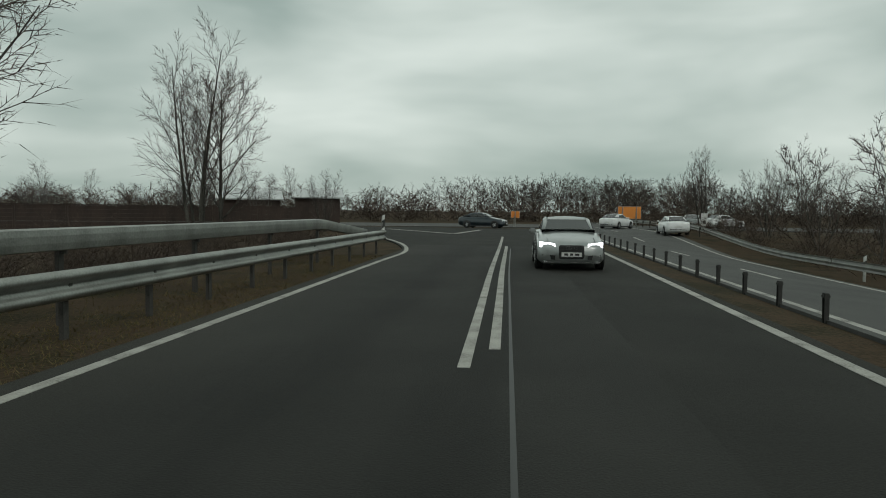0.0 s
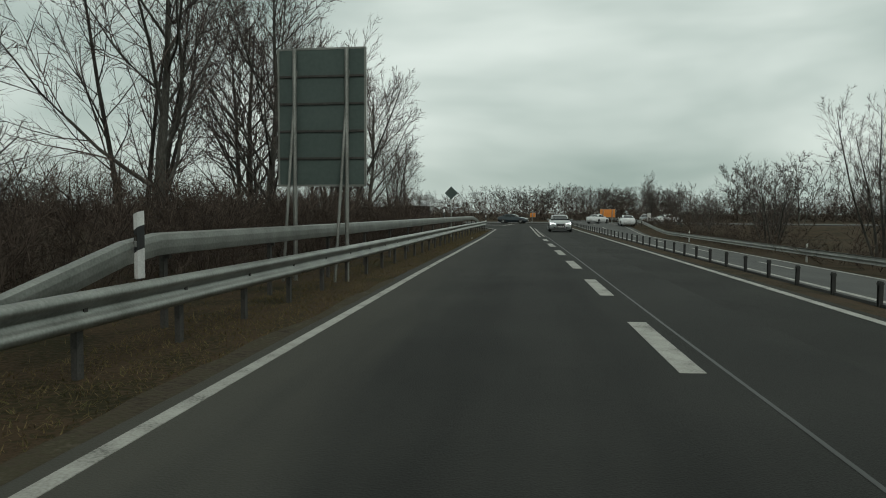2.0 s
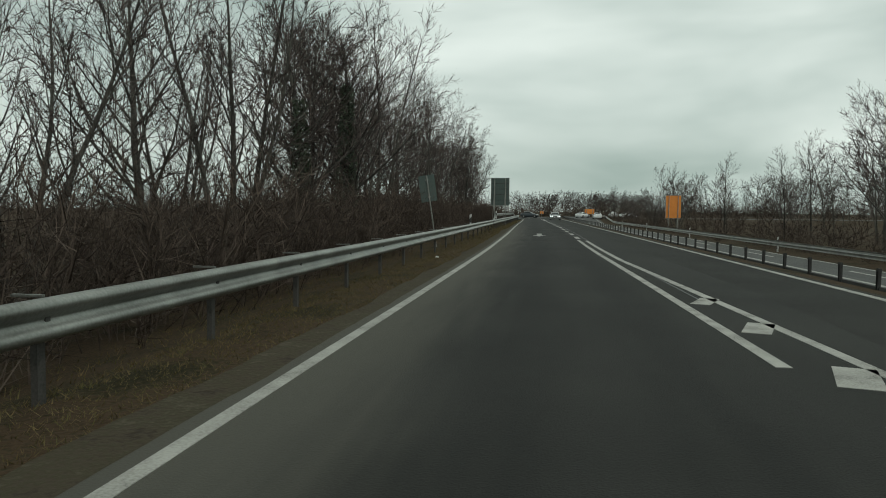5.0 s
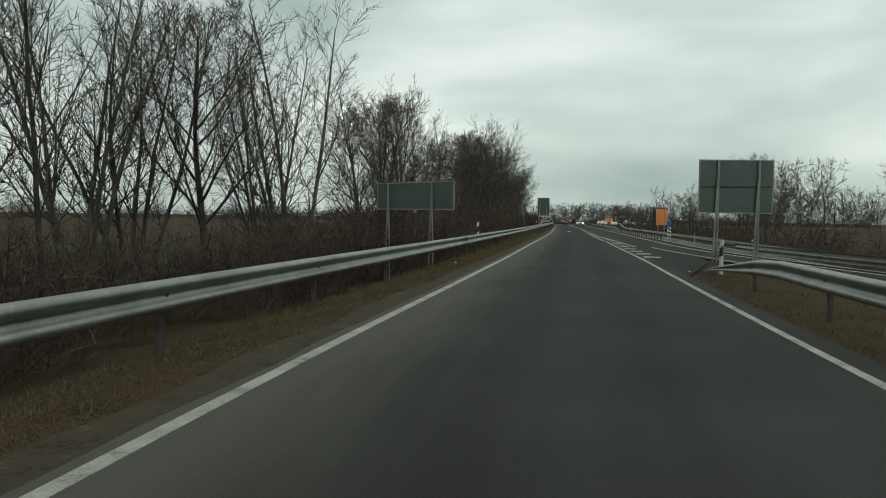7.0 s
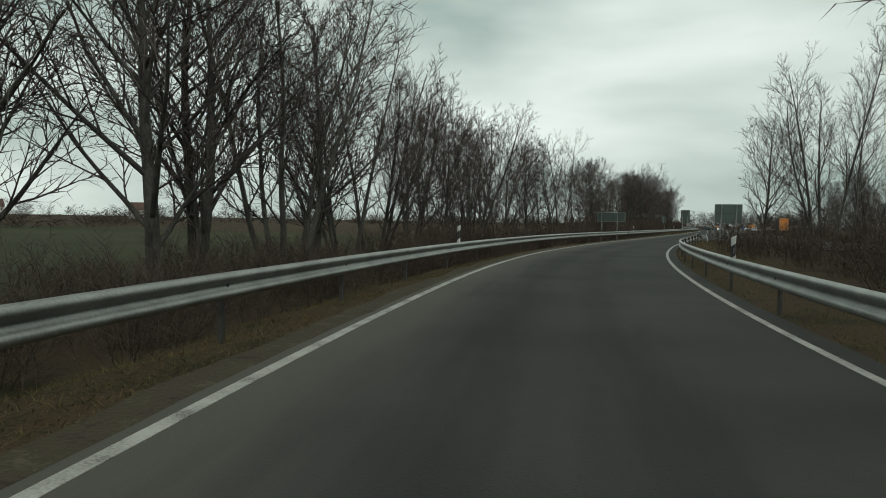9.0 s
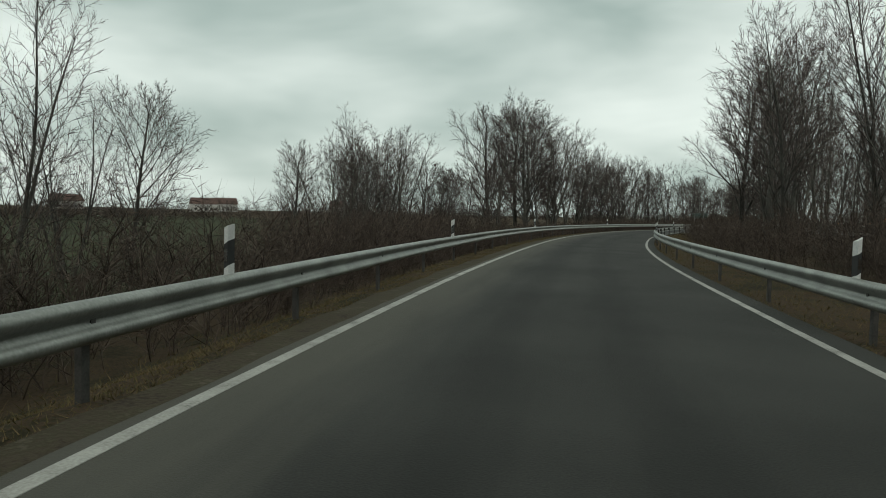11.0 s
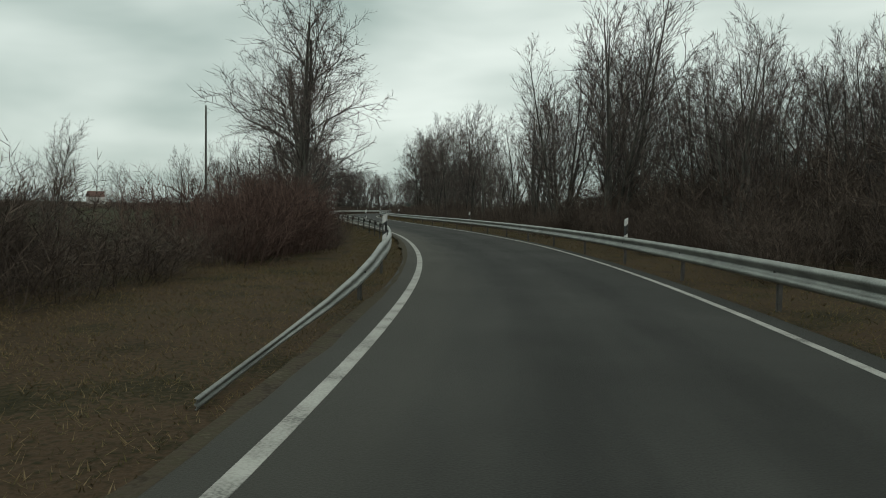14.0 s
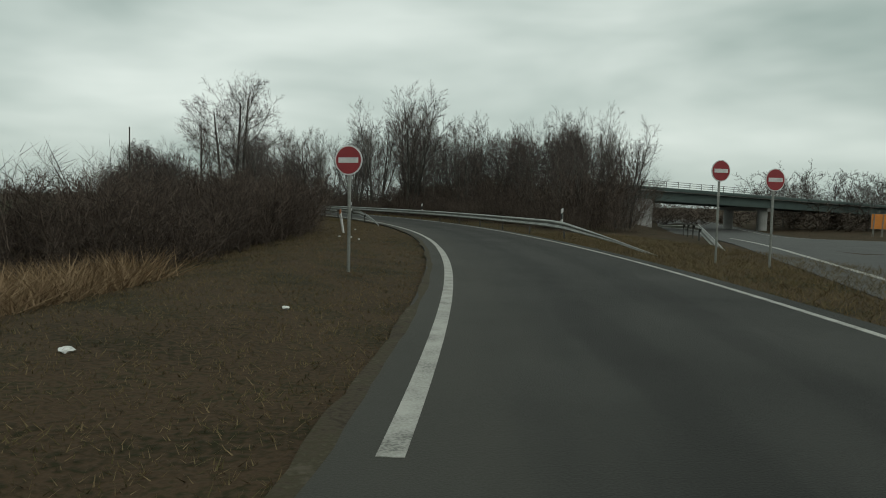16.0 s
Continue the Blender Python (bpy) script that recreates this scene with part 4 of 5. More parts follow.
# kinds of bare winter trees
MULTI = dict(SLIM, kids=(17, 7, 7, 0))
TREES = {
    "broad_a": (tree_meshes(1, BROAD, 11.5, 0.2), 12), "broad_b": (tree_meshes(2, BROAD, 11.0, 0.18), 12), "broad_c": (tree_meshes(3, BROAD, 11, 0.17), 12),
    "multi_a": (tree_meshes(4, MULTI, 12.0, 0.12, 4, 0.2), 12), "multi_b": (tree_meshes(5, MULTI, 11.5, 0.11, 5, 0.3), 12),
    "slim_a": (tree_meshes(6, SLIM, 14.0, 0.14), 14), "slim_b": (tree_meshes(7, SLIM, 14.0, 0.13), 14),
    "oak_a": (tree_meshes(8, OAK, 13.5, 0.29), 14), "oak_b": (tree_meshes(9, OAK, 13.0, 0.27), 14),
    "round_a": (tree_meshes(13, ROUND, 9.5, 0.26), 12), "round_b": (tree_meshes(14, ROUND, 9.5, 0.24), 12),
    "far_a": (tree_meshes(10, FAR, 11.0, 0.1), 12), "far_b": (tree_meshes(11, FAR, 11.0, 0.09, 2, 0.2), 12), "far_c": (tree_meshes(12, FAR, 10.0, 0.08, 3, 0.25), 12),
}
TREE_LABEL = {"broad": "bare broad-crowned winter tree on the roadside bank", "multi": "bare many-stemmed winter tree behind the rail", "slim": "tall slender bare tree in the roadside wood",
              "oak": "large bare tree with heavy spreading limbs", "far": "bare brown tree in a distant wood", "round": "bare tree with a wide rounded crown beside the road"}


def plant(kind, p, h, turn=None, lean=0.0, rnd=random.Random(77)):
    (wood, crown), base_h = TREES[kind]
    k = h / base_h
    wide = k * rnd.uniform(0.9, 1.12)
    m = Matrix.Translation((p[0], p[1], ground_z(p[0], p[1]))) @ Matrix.Rotation(rnd.uniform(0, 6.28) if turn is None else turn, 4, "Z") @ Matrix.Rotation(lean or rnd.gauss(0, 0.025), 4, "X") @ Matrix.Diagonal((wide, wide, k, 1))
    fam = kind.split("_")[0]
    t = new("tree")
    t.matrix_basis = m
    tagged(t, TREE_LABEL[fam], "tree", fam + " trees")
    link("trunk", wood, None, t)
    link("crown", crown, None, t)
    return t


def beside_low(p):
    """Metres to the right of the left edge line of the road under the bridge; far off where that road does not run."""
    u = (p[0] - LOW_A.x) * LOW_DIR.x + (p[1] - LOW_A.y) * LOW_DIR.y
    return (p[0] - LOW_A.x) * LOW_DIR.y - (p[1] - LOW_A.y) * LOW_DIR.x if -40 < u < 200 else -99


def off_wood(p):
    """Whether a place lies outside the wood between the ramp and the road under the bridge."""
    u = (p[0] - LOW_A.x) * LOW_DIR.x + (p[1] - LOW_A.y) * LOW_DIR.y
    return beside_low(p) > (min(-4.7, -9.8 + 0.085 * u) if u > -20 else -9.8)


def scatter(kinds, s0, s1, d0, d1, n, h0, h1, seed):
    r = random.Random(seed)
    for k in range(n):
        s = s0 + (s1 - s0) * (k + r.random()) / n
        p = on(s, r.uniform(d0, d1))
        if off_wood(p):
            continue
        plant(r.choice(kinds), p, r.uniform(h0, h1))


# beside the exit lane
plant("multi_a", on(-31, 15.5), 8.8, lean=0.01)
plant("broad_c", on(-31.6, 14.6), 8.2)
for s, d, h, kd in ((-13, 13.8, 12.5, "broad_a"), (-17, 16.5, 11, "broad_b"), (-6, 15, 12, "multi_a"), (0, 12.5, 11.5, "multi_b"), (5, 16, 12, "broad_c"), (10, 13, 12, "broad_b"),
                    (20, 11.8, 13, "round_a"), (26, 15, 11, "broad_c"), (33, 11.8, 13, "round_b"), (38, 14.5, 12, "round_a"), (28, 16.5, 12, "round_b"), (14, 10.8, 12, "broad_a"), (44, 10.5, 11, "multi_b"), (15, 15.5, 12, "multi_a"), (28, 12.5, 9, "broad_c"), (50, 12, 12.5, "round_b")):
    plant(kd, on(s, d), h)
scatter(["multi_a", "multi_b", "broad_b", "broad_a", "broad_c"], 48.8, 120.3, 10, 16, 16, 10, 13.5, 21)
# along the outer side of the ramp
scatter(["multi_a", "multi_b", "slim_a", "slim_b", "multi_a", "broad_a", "broad_b"], 118, 176, 12.3, 19, 15, 11.5, 14.5, 22)
scatter(["multi_a", "broad_a", "slim_b", "multi_b", "broad_b"], 178, 199, 11, 18, 7, 15.5, 18.5, 29)
scatter(["broad_c", "multi_b", "broad_b"], 202, 238, 11.5, 18, 15, 6.5, 9.2, 28)
scatter(["multi_b", "broad_c", "multi_a"], 242, 285, 12, 20, 7, 7, 10, 23)
for s, d, h, kd in ((303.5, 7.95, 15, "oak_a"), (299.3, 8.15, 15, "oak_b"), (292.8, 7.85, 14.5, "oak_a"), (280, 7.8, 14.5, "oak_b"), (309, 7.4, 9.8, "round_b"), (274, 11, 10, "multi_a"), (268, 10, 11, "broad_b")):
    plant(kd, on(s, d), h, lean=0.004)
scatter(["slim_a", "slim_b"], 316, 335, 12, 17, 9, 3.0, 4.2, 38)
# wood inside the ramp
scatter(["slim_a", "slim_b", "multi_a", "multi_b"], 153.1, 217.8, -12, -26, 16, 11, 14, 24)
scatter(["slim_a", "slim_b", "multi_a", "slim_a", "broad_b"], 219, 312, -9.5, -15, 24, 12, 15.5, 25)
scatter(["slim_a", "multi_a", "broad_b", "multi_b", "slim_b"], 312, 322, -9.5, -18, 10, 8, 9.5, 27)
scatter(["slim_a", "multi_a", "broad_b", "multi_b", "slim_b"], 322, 334, -11, -22, 17, 7.4, 9.4, 47)
scatter(["slim_a", "multi_a", "broad_b", "multi_b", "slim_b"], 334, 347, -11, -20, 15, 5.6, 7.6, 37)
scatter(["slim_a", "slim_b", "multi_b"], 224, 312, -15, -28, 9, 10.5, 13.5, 26)
scatter(["slim_b", "slim_a"], 226, 318, -9.5, -22, 10, 8.5, 13, 126)
scatter(["slim_a", "multi_a", "slim_b", "broad_b"], 288, 324, -16, -31, 20, 9.3, 11.2, 127)
plant("broad_a", on(139.6, -9.9), 12)
plant("multi_a", on(128, -20), 10)
for s, d, h in ((199, -12.5, 17), (202, -14.5, 18), (206, -13, 17), (210, -12, 16), (214, -13, 17)):
    plant("slim_a" if d < -10 else "slim_b", on(s, d), h)
plant("broad_b", on(193.5, -10.5), 19)
plant("multi_a", on(172, -10.5), 10)
# beyond the opposite carriageway
rr = random.Random(31)
for k in range(26):
    y = 110 - 10.5 * k + rr.uniform(-3, 3)
    plant(rr.choice(["multi_a", "multi_b", "slim_b", "broad_b", "broad_c"]), (main_x(y if y > -100 else -100, 17 + rr.uniform(0, 10)), y), rr.uniform(7.5, 12) * (0.6 if y > 17 else 1.0))
# distant woods
far_places = []


def far_tree(p, h):
    far_places.append((p[0], p[1], h))


for k in range(120):
    x = -150 + 290 * (k + rr.random()) / 120
    y = rr.uniform(120, 175)
    far_tree((x, y), rr.uniform(6, 9.5) * (0.8 if x < -30 else 1.0))
for k in range(45):
    x = -14 + 46 * (k + rr.random()) / 45
    far_tree((x, rr.uniform(132, 160)), rr.uniform(7, 9))
for k in range(130):
    # belt behind the field
    far_tree((-115 - 60 * rr.random(), 100 - 4.3 * k + rr.uniform(-4, 4)), rr.uniform(4.5, 7.5))
for k in range(50):
    far_tree((rr.uniform(26, 80), rr.uniform(-60, 120)), rr.uniform(8, 13))
for k in range(60):
    u = rr.uniform(110, 175)
    far_tree(low(u, rr.uniform(16, 110)).xy, rr.uniform(8, 13))


def far_woods(name, places, label):
    """Bare trees of a distant wood, grown into one mass."""
    r = random.Random(19)
    vs, fs, ms, base = [], [], [], 0
    for x, y, h in places:
        (wood, crown), base_h = TREES[r.choice(["far_a", "far_b", "far_c"])]
        k = h / base_h
        w = k * r.uniform(0.9, 1.3)
        a = r.uniform(0, 6.28)
        for slot, me in ((0, wood), (1, crown)):
            n = len(me.vertices)
            co = np.empty(n * 3)
            me.vertices.foreach_get("co", co)
            co = co.reshape(-1, 3)
            q = np.empty_like(co)
            q[:, 0] = (co[:, 0] * math.cos(a) - co[:, 1] * math.sin(a)) * w + x
            q[:, 1] = (co[:, 0] * math.sin(a) + co[:, 1] * math.cos(a)) * w + y
            q[:, 2] = co[:, 2] * k + ground_z(x, y)
            vs.append(q)
            for p in me.polygons:
                fs.append(tuple(i + base for i in p.vertices))
                ms.append(slot)
            base += n
    me = bpy.data.meshes.new(name)
    me.from_pydata(np.concatenate(vs).tolist(), [], fs)
    me.materials.append(M_BARK)
    me.materials.append(M_HAZETWIG)
    me.polygons.foreach_set("material_index", ms)
    link(name, me, None, None, label, "trees", kind="stuff")


far_woods("distant_wood", far_places, "bare brown trees of distant woods")


def ivy(s, d, top, seed):
    """A trunk wrapped in ivy: hundreds of small leaves round the stem."""
    r = random.Random(seed)
    p = on(s, d)
    z0 = ground_z(p.x, p.y)
    verts, faces = [], []
    for k in range(2600):
        z = top * r.random() ** 1.2
        rad = (0.75 - 0.45 * z / top) * (0.55 + 0.5 * r.random())
        a = r.uniform(0, 6.28)
        c = Vector((math.cos(a) * rad, math.sin(a) * rad, z))
        u = Vector((r.gauss(0, 1), r.gauss(0, 1), r.gauss(0, 1))).normalized()
        w = u.orthogonal().normalized()
        q = r.uniform(0.05, 0.09)
        i = len(verts)
        verts += [c - u * q, c + w * q * 0.7, c + u * q, c - w * q * 0.7]
        faces.append((i, i + 1, i + 2, i + 3))
    t = plant("broad_b", p, 13)
    ob = link("ivy", pymesh("ivy", verts, faces), M_IVY, None, "dark green ivy climbing a tree trunk", "ivy", kind="stuff")
    ob.matrix_basis = Matrix.Translation((p.x, p.y, z0))


ivy(73.1, 9.5, 8.0, 91)
ivy(75.7, 11.0, 7.0, 92)


# ------------------------------------------------------------------ shrubs
SHRUB = dict(levels=3, segs=(3, 1, 1), wander=(0.14, 0.2, 0.25), up=(0.12, 0.12, 0.06), taper=(0.4, 0.6, 0.7), sides=(3, 3, 3), kids=(8, 11, 0), angle=(36, 42, 0),
             ratio=(0.46, 0.6, 0), cone=(0.4, 0.3, 0), thin=(0.7, 0.8, 0), twig_from=0, thin_from=1, sliver=0.0055)
SHRUB["from"] = (0.12, 0.05, 0)


def shrub_shape(seed, stems, h, spread, spec=SHRUB):
    t = Twiggy(seed)
    for k in range(stems):
        a, q = t.r.uniform(0, 6.28), math.sqrt(t.r.random())
        d = Vector((math.cos(a) * spread * q, math.sin(a) * spread * q, 1)).normalized()
        t.grow(Vector((math.cos(a) * q * 0.9, math.sin(a) * q * 0.9, -0.3)), d, h * t.r.uniform(0.6, 1.05), 0.009, 0, spec)
    return np.array([tuple(v) for v in t.twig[0]]), t.twig[1]


SHAPES = [shrub_shape(41 + k, 12, 2.6, 0.34 + 0.08 * k) for k in range(4)]
FAR_SHAPES = [shrub_shape(61 + k, 9, 2.6, 0.6, dict(SHRUB, kids=(6, 8, 0), sliver=0.013)) for k in range(3)]
_srnd = random.Random(5)


def thicket(name, places, label, material=M_SHRUB, shapes=SHAPES):
    """One tangled stand of leafless stems: many shrubs grown into each other."""
    verts, faces, base = [], [], 0
    for x, y, h, wide in places:
        sv, sf = shapes[_srnd.randrange(len(shapes))]
        k = h / 2.6
        w = max(k, 0.7) * _srnd.uniform(0.95, 1.3) * wide
        a = _srnd.uniform(0, 6.28)
        c, q = math.cos(a) * w, math.sin(a) * w
        m = np.empty_like(sv)
        m[:, 0], m[:, 1], m[:, 2] = sv[:, 0] * c - sv[:, 1] * q + x, sv[:, 0] * q + sv[:, 1] * c + y, sv[:, 2] * k + ground_z(x, y)
        verts.append(m)
        faces += [tuple(i + base for i in f) for f in sf]
        base += len(sv)
    me = bpy.data.meshes.new(name)
    me.from_pydata(np.concatenate(verts).tolist(), [], faces)
    link(name, me, material, None, label, "shrubs", kind="stuff")


def hedge(name, s0, s1, d0, d1, n, h0, h1, seed, label="dense leafless brown shrubs behind the guard rail", material=M_SHRUB):
    r = random.Random(seed)
    out = []
    for k in range(n):
        p = on(s0 + (s1 - s0) * (k + r.random()) / n, r.uniform(d0, d1))
        if beside_low(p) > -4.5:
            continue
        h = r.uniform(h0, h1)
        # low scrub on the open slope beyond the wood's end, taller stems where the bank falls away
        out.append((p.x, p.y, 0.45 * h if d0 < 0 and off_wood(p) else h - 0.6 * min(0, ground_z(p.x, p.y)), 1.0))
    thicket(name, out, label, material)


hedge("thicket_junction", -28, 2, 7.9, 11, 50, 0.7, 1.3, 51)
hedge("thicket_lane", -1, 61, 8.2, 10.8, 90, 2.2, 3.0, 61)
hedge("thicket_lane_back", 2, 70, 11.5, 17, 46, 2.6, 3.8, 60)
hedge("thicket_exit", 55.9, 127.5, 6.6, 10.5, 100, 2.2, 3.3, 62)
hedge("thicket_outer", 122.4, 178, 7.6, 13, 92, 1.6, 2.3, 63)
hedge("thicket_outer_mid", 178, 222, 6.6, 14, 84, 0.9, 1.8, 52)
hedge("thicket_outer_low", 222, 244, 7.0, 12.5, 46, 1.7, 2.4, 53)
hedge("thicket_bend", 240, 292, 6.2, 11, 62, 1.6, 2.4, 64)
hedge("thicket_oaks", 290, 306, 5.6, 10, 30, 1.3, 1.9, 65, "dense reddish-brown leafless shrubs behind the guard rail", M_SHRUB_RED)
hedge("thicket_gap", 331, 338, 6.5, 10.5, 14, 1.0, 1.5, 54, "low leafless brown shrubs behind the guard rail")
hedge("thicket_shoulder", 306, 321, 5.6, 10, 30, 1.1, 1.6, 50, "low leafless brown shrubs behind the guard rail")
hedge("thicket_red", 320, 331, 5.8, 9.5, 34, 2.1, 2.8, 55, "tall reddish-brown leafless bushes beside the grass bank", M_SHRUB_RED)
hedge("thicket_bank_end", 367, 377, 8.2, 13, 30, 2.0, 2.7, 56, "dense dark leafless bushes beside the grass bank")
hedge("thicket_bank", 351, 367, 7.2, 12, 62, 2.2, 3.0, 59, "dense dark leafless bushes beside the grass bank")
hedge("thicket_field", 336, 352, 7.5, 13, 54, 1.7, 2.6, 66, "dense dark leafless bushes beside the grass bank")
hedge("thicket_inner", 154, 308, -6.6, -10.5, 130, 1.3, 2.2, 67)
hedge("thicket_inner_low", 308, 349, -7.0, -10.5, 40, 1.6, 2.5, 57)
hedge("thicket_wood", 226, 303, -9.5, -18, 56, 1.8, 3.2, 68, "dark tangled undergrowth in the roadside wood")
hedge("thicket_wood_low", 303, 347, -9.5, -16, 58, 2.8, 4.6, 58, "dark tangled undergrowth in the roadside wood")
hedge("thicket_wood_end", 298, 326, -13, -29, 56, 3.6, 5.4, 69, "dark tangled undergrowth in the roadside wood")
thicket("thicket_belt", [(-115 - 35 * rr.random(), 90 - 5.4 * k, rr.uniform(3.0, 5.0), 2.4) for k in range(80)], "dark leafless hedge behind the field", shapes=FAR_SHAPES)
thicket("thicket_opposite", [(main_x(max(110 - 3.2 * k, -100), 16.5 + rr.uniform(0, 6) + (4.5 if 28 < k < 46 else 0)), 110 - 3.2 * k, rr.uniform(1.8, 3.4), 1.1) for k in range(75)], "leafless shrubs beyond the opposite carriageway", shapes=FAR_SHAPES)
thicket("thicket_rail", [(main_x(max(100 - 1.9 * k, -100), 15.2 + rr.uniform(0, 1.8)), 100 - 1.9 * k, rr.uniform(0.9, 1.5), 1.0) for k in range(110)], "low leafless brush behind the far guard rail", shapes=FAR_SHAPES)
thicket("thicket_distant", [(-140 + 3.6 * k, rr.uniform(98, 128), rr.uniform(3.0, 5.5), 2.0) for k in range(66) for _ in range(2)], "dark leafless wood edge behind the junction", shapes=FAR_SHAPES)
thicket("thicket_bridge", [(*low(rr.uniform(110, 150), rr.uniform(-8, 120)).xy, rr.uniform(3.5, 6.0), 2.2) for k in range(60)], "dark leafless shrubs behind the bridge", shapes=FAR_SHAPES)


# ------------------------------------------------------------------ grass on the verges
def verge_grass(name, s0, s1, lo, hi, n, seed, hmin=0.06, hmax=0.22, material=M_BLADE):
    r = random.Random(seed)
    verts, faces = [], []
    for k in range(n):
        s = r.uniform(s0, s1)
        a, b = lo(s), hi(s)
        d = a + (b - a) * r.random()
        p = on(s, d)
        z = ground_z(p.x, p.y) - 0.01
        for j in range(3):
            h = r.uniform(hmin, hmax)
            an = r.uniform(0, 6.28)
            w = r.uniform(0.0035, 0.007) * (1 + 2 * h)
            ox, oy = r.gauss(0, 0.05), r.gauss(0, 0.05)
            lx, ly = r.gauss(0, 0.9) * h, r.gauss(0, 0.9) * h
            c, q = math.cos(an) * w, math.sin(an) * w
            i = len(verts)
            verts += [(p.x + ox - c, p.y + oy - q, z), (p.x + ox + c, p.y + oy + q, z), (p.x + ox + lx, p.y + oy + ly, z + h)]
            faces.append((i, i + 1, i + 2))
    link(name, pymesh(name, verts, faces), material, None, "dry yellow-brown winter grass on the verge", "grass", kind="stuff")


verge_grass("grass_outer", -25, 334.8, lambda s: left_edge(s) - 0.02 + 0.3 * wavy(s * 2, 5), lambda s: left_edge(s) + 2.0, 80000, 71, 0.025, 0.075)
verge_grass("grass_behind_rail", -25, 334.8, lambda s: left_edge(s) + 2.0, lambda s: left_edge(s) + 4.5, 9000, 74, 0.04, 0.14)
verge_grass("grass_bank", 329.1, 399.6, left_edge, lambda s: left_edge(s) + 11, 60000, 72, 0.025, 0.075, M_STRAW)
verge_grass("reed_grass", 376.5, 386, lambda s: 6.4, lambda s: 11.0, 3500, 75, 0.25, 0.75, M_REED)
verge_grass("grass_nose", 352, 398, lambda s: DASH(s) - 0.55, lambda s: DASH(s) - 6.5, 14000, 76, 0.06, 0.2, M_STRAW)
verge_grass("grass_inner", 127.5, 399.6, lambda s: DASH(s) - 0.5, lambda s: DASH(s) - 4.2, 30000, 73, 0.03, 0.12)


# ------------------------------------------------------------------ cars
def car_body(sections, name):
    """Lofts a body from cross-sections (y, half-width, z low, z waist, shoulder half-width, z top)."""
    verts, faces = [], []
    for y, w, z0, z1, ws, z2 in sections:
        prof = [(-w * 0.86, z0), (-w, z0 + 0.12), (-w, (z0 + z1) / 2), (-w * 0.97, z1), (-ws, (z1 + z2) / 2 + 0.02), (-ws * 0.86, z2 - 0.015), (-ws * 0.45, z2 + 0.012), (0, z2 + 0.02)]
        prof += [(-x, z) for x, z in reversed(prof[:-1])]
        verts += [(x, y, z) for x, z in prof]
    n = 15
    for i in range(len(sections) - 1):
        for j in range(n):
            faces.append((i * n + j, i * n + (j + 1) % n, (i + 1) * n + (j + 1) % n, (i + 1) * n + j))
    faces += [tuple(reversed(range(n))), tuple(range(len(verts) - n, len(verts)))]
    return pymesh(name, verts, faces, True)


def wheel(parent, x, y, r=0.32, side=1):
    w = part("wheel", rod(r * 0.66, 0.2, (0, 0, 0), 24, (0, 90, 0)), M_BLACK, parent)
    w.matrix_basis = Matrix.Translation((x, y, r))
    bm = bmesh.new()
    for k in range(28):
        a = 2 * math.pi * k / 28
        for rad, off in ((r * 0.66, -0.1), (r * 0.96, -0.105), (r, -0.06), (r, 0.06), (r * 0.96, 0.105), (r * 0.66, 0.1)):
            bm.verts.new((off, math.cos(a) * rad, math.sin(a) * rad))
    bm.verts.ensure_lookup_table()
    for k in range(28):
        for j in range(5):
            a, b = k * 6 + j, ((k + 1) % 28) * 6 + j
            bm.faces.new([bm.verts[i] for i in (a, a + 1, b + 1, b)])
    part("tyre", bm, M_RUBBER, w, smooth=True)
    spokes = [box(0.03, r * 0.56, 0.055, (side * 0.1, r * 0.3, 0), 0.008) for k in range(5)]
    for k, s in enumerate(spokes):
        bmesh.ops.rotate(s, cent=(0, 0, 0), matrix=Matrix.Rotation(k * 2 * math.pi / 5, 3, "X"), verts=s.verts)
    part("rim", joined(rod(0.07, 0.06, (side * 0.09, 0, 0), 14, (0, 90, 0)), *spokes), M_ALLOY, w)


def sheet(name, corners, material, parent, thick=0.012, label=""):
    """A thin curved-free panel between corner places, pushed out along its normal."""
    c = [Vector(p) for p in corners]
    n = (c[1] - c[0]).cross(c[2] - c[0]).normalized() * thick
    verts = [p for p in c] + [p + n for p in c]
    k = len(c)
    faces = [tuple(reversed(range(k))), tuple(range(k, 2 * k))] + [(i, (i + 1) % k, k + (i + 1) % k, k + i) for i in range(k)]
    return link(name, pymesh(name, verts, faces), material, parent, label)


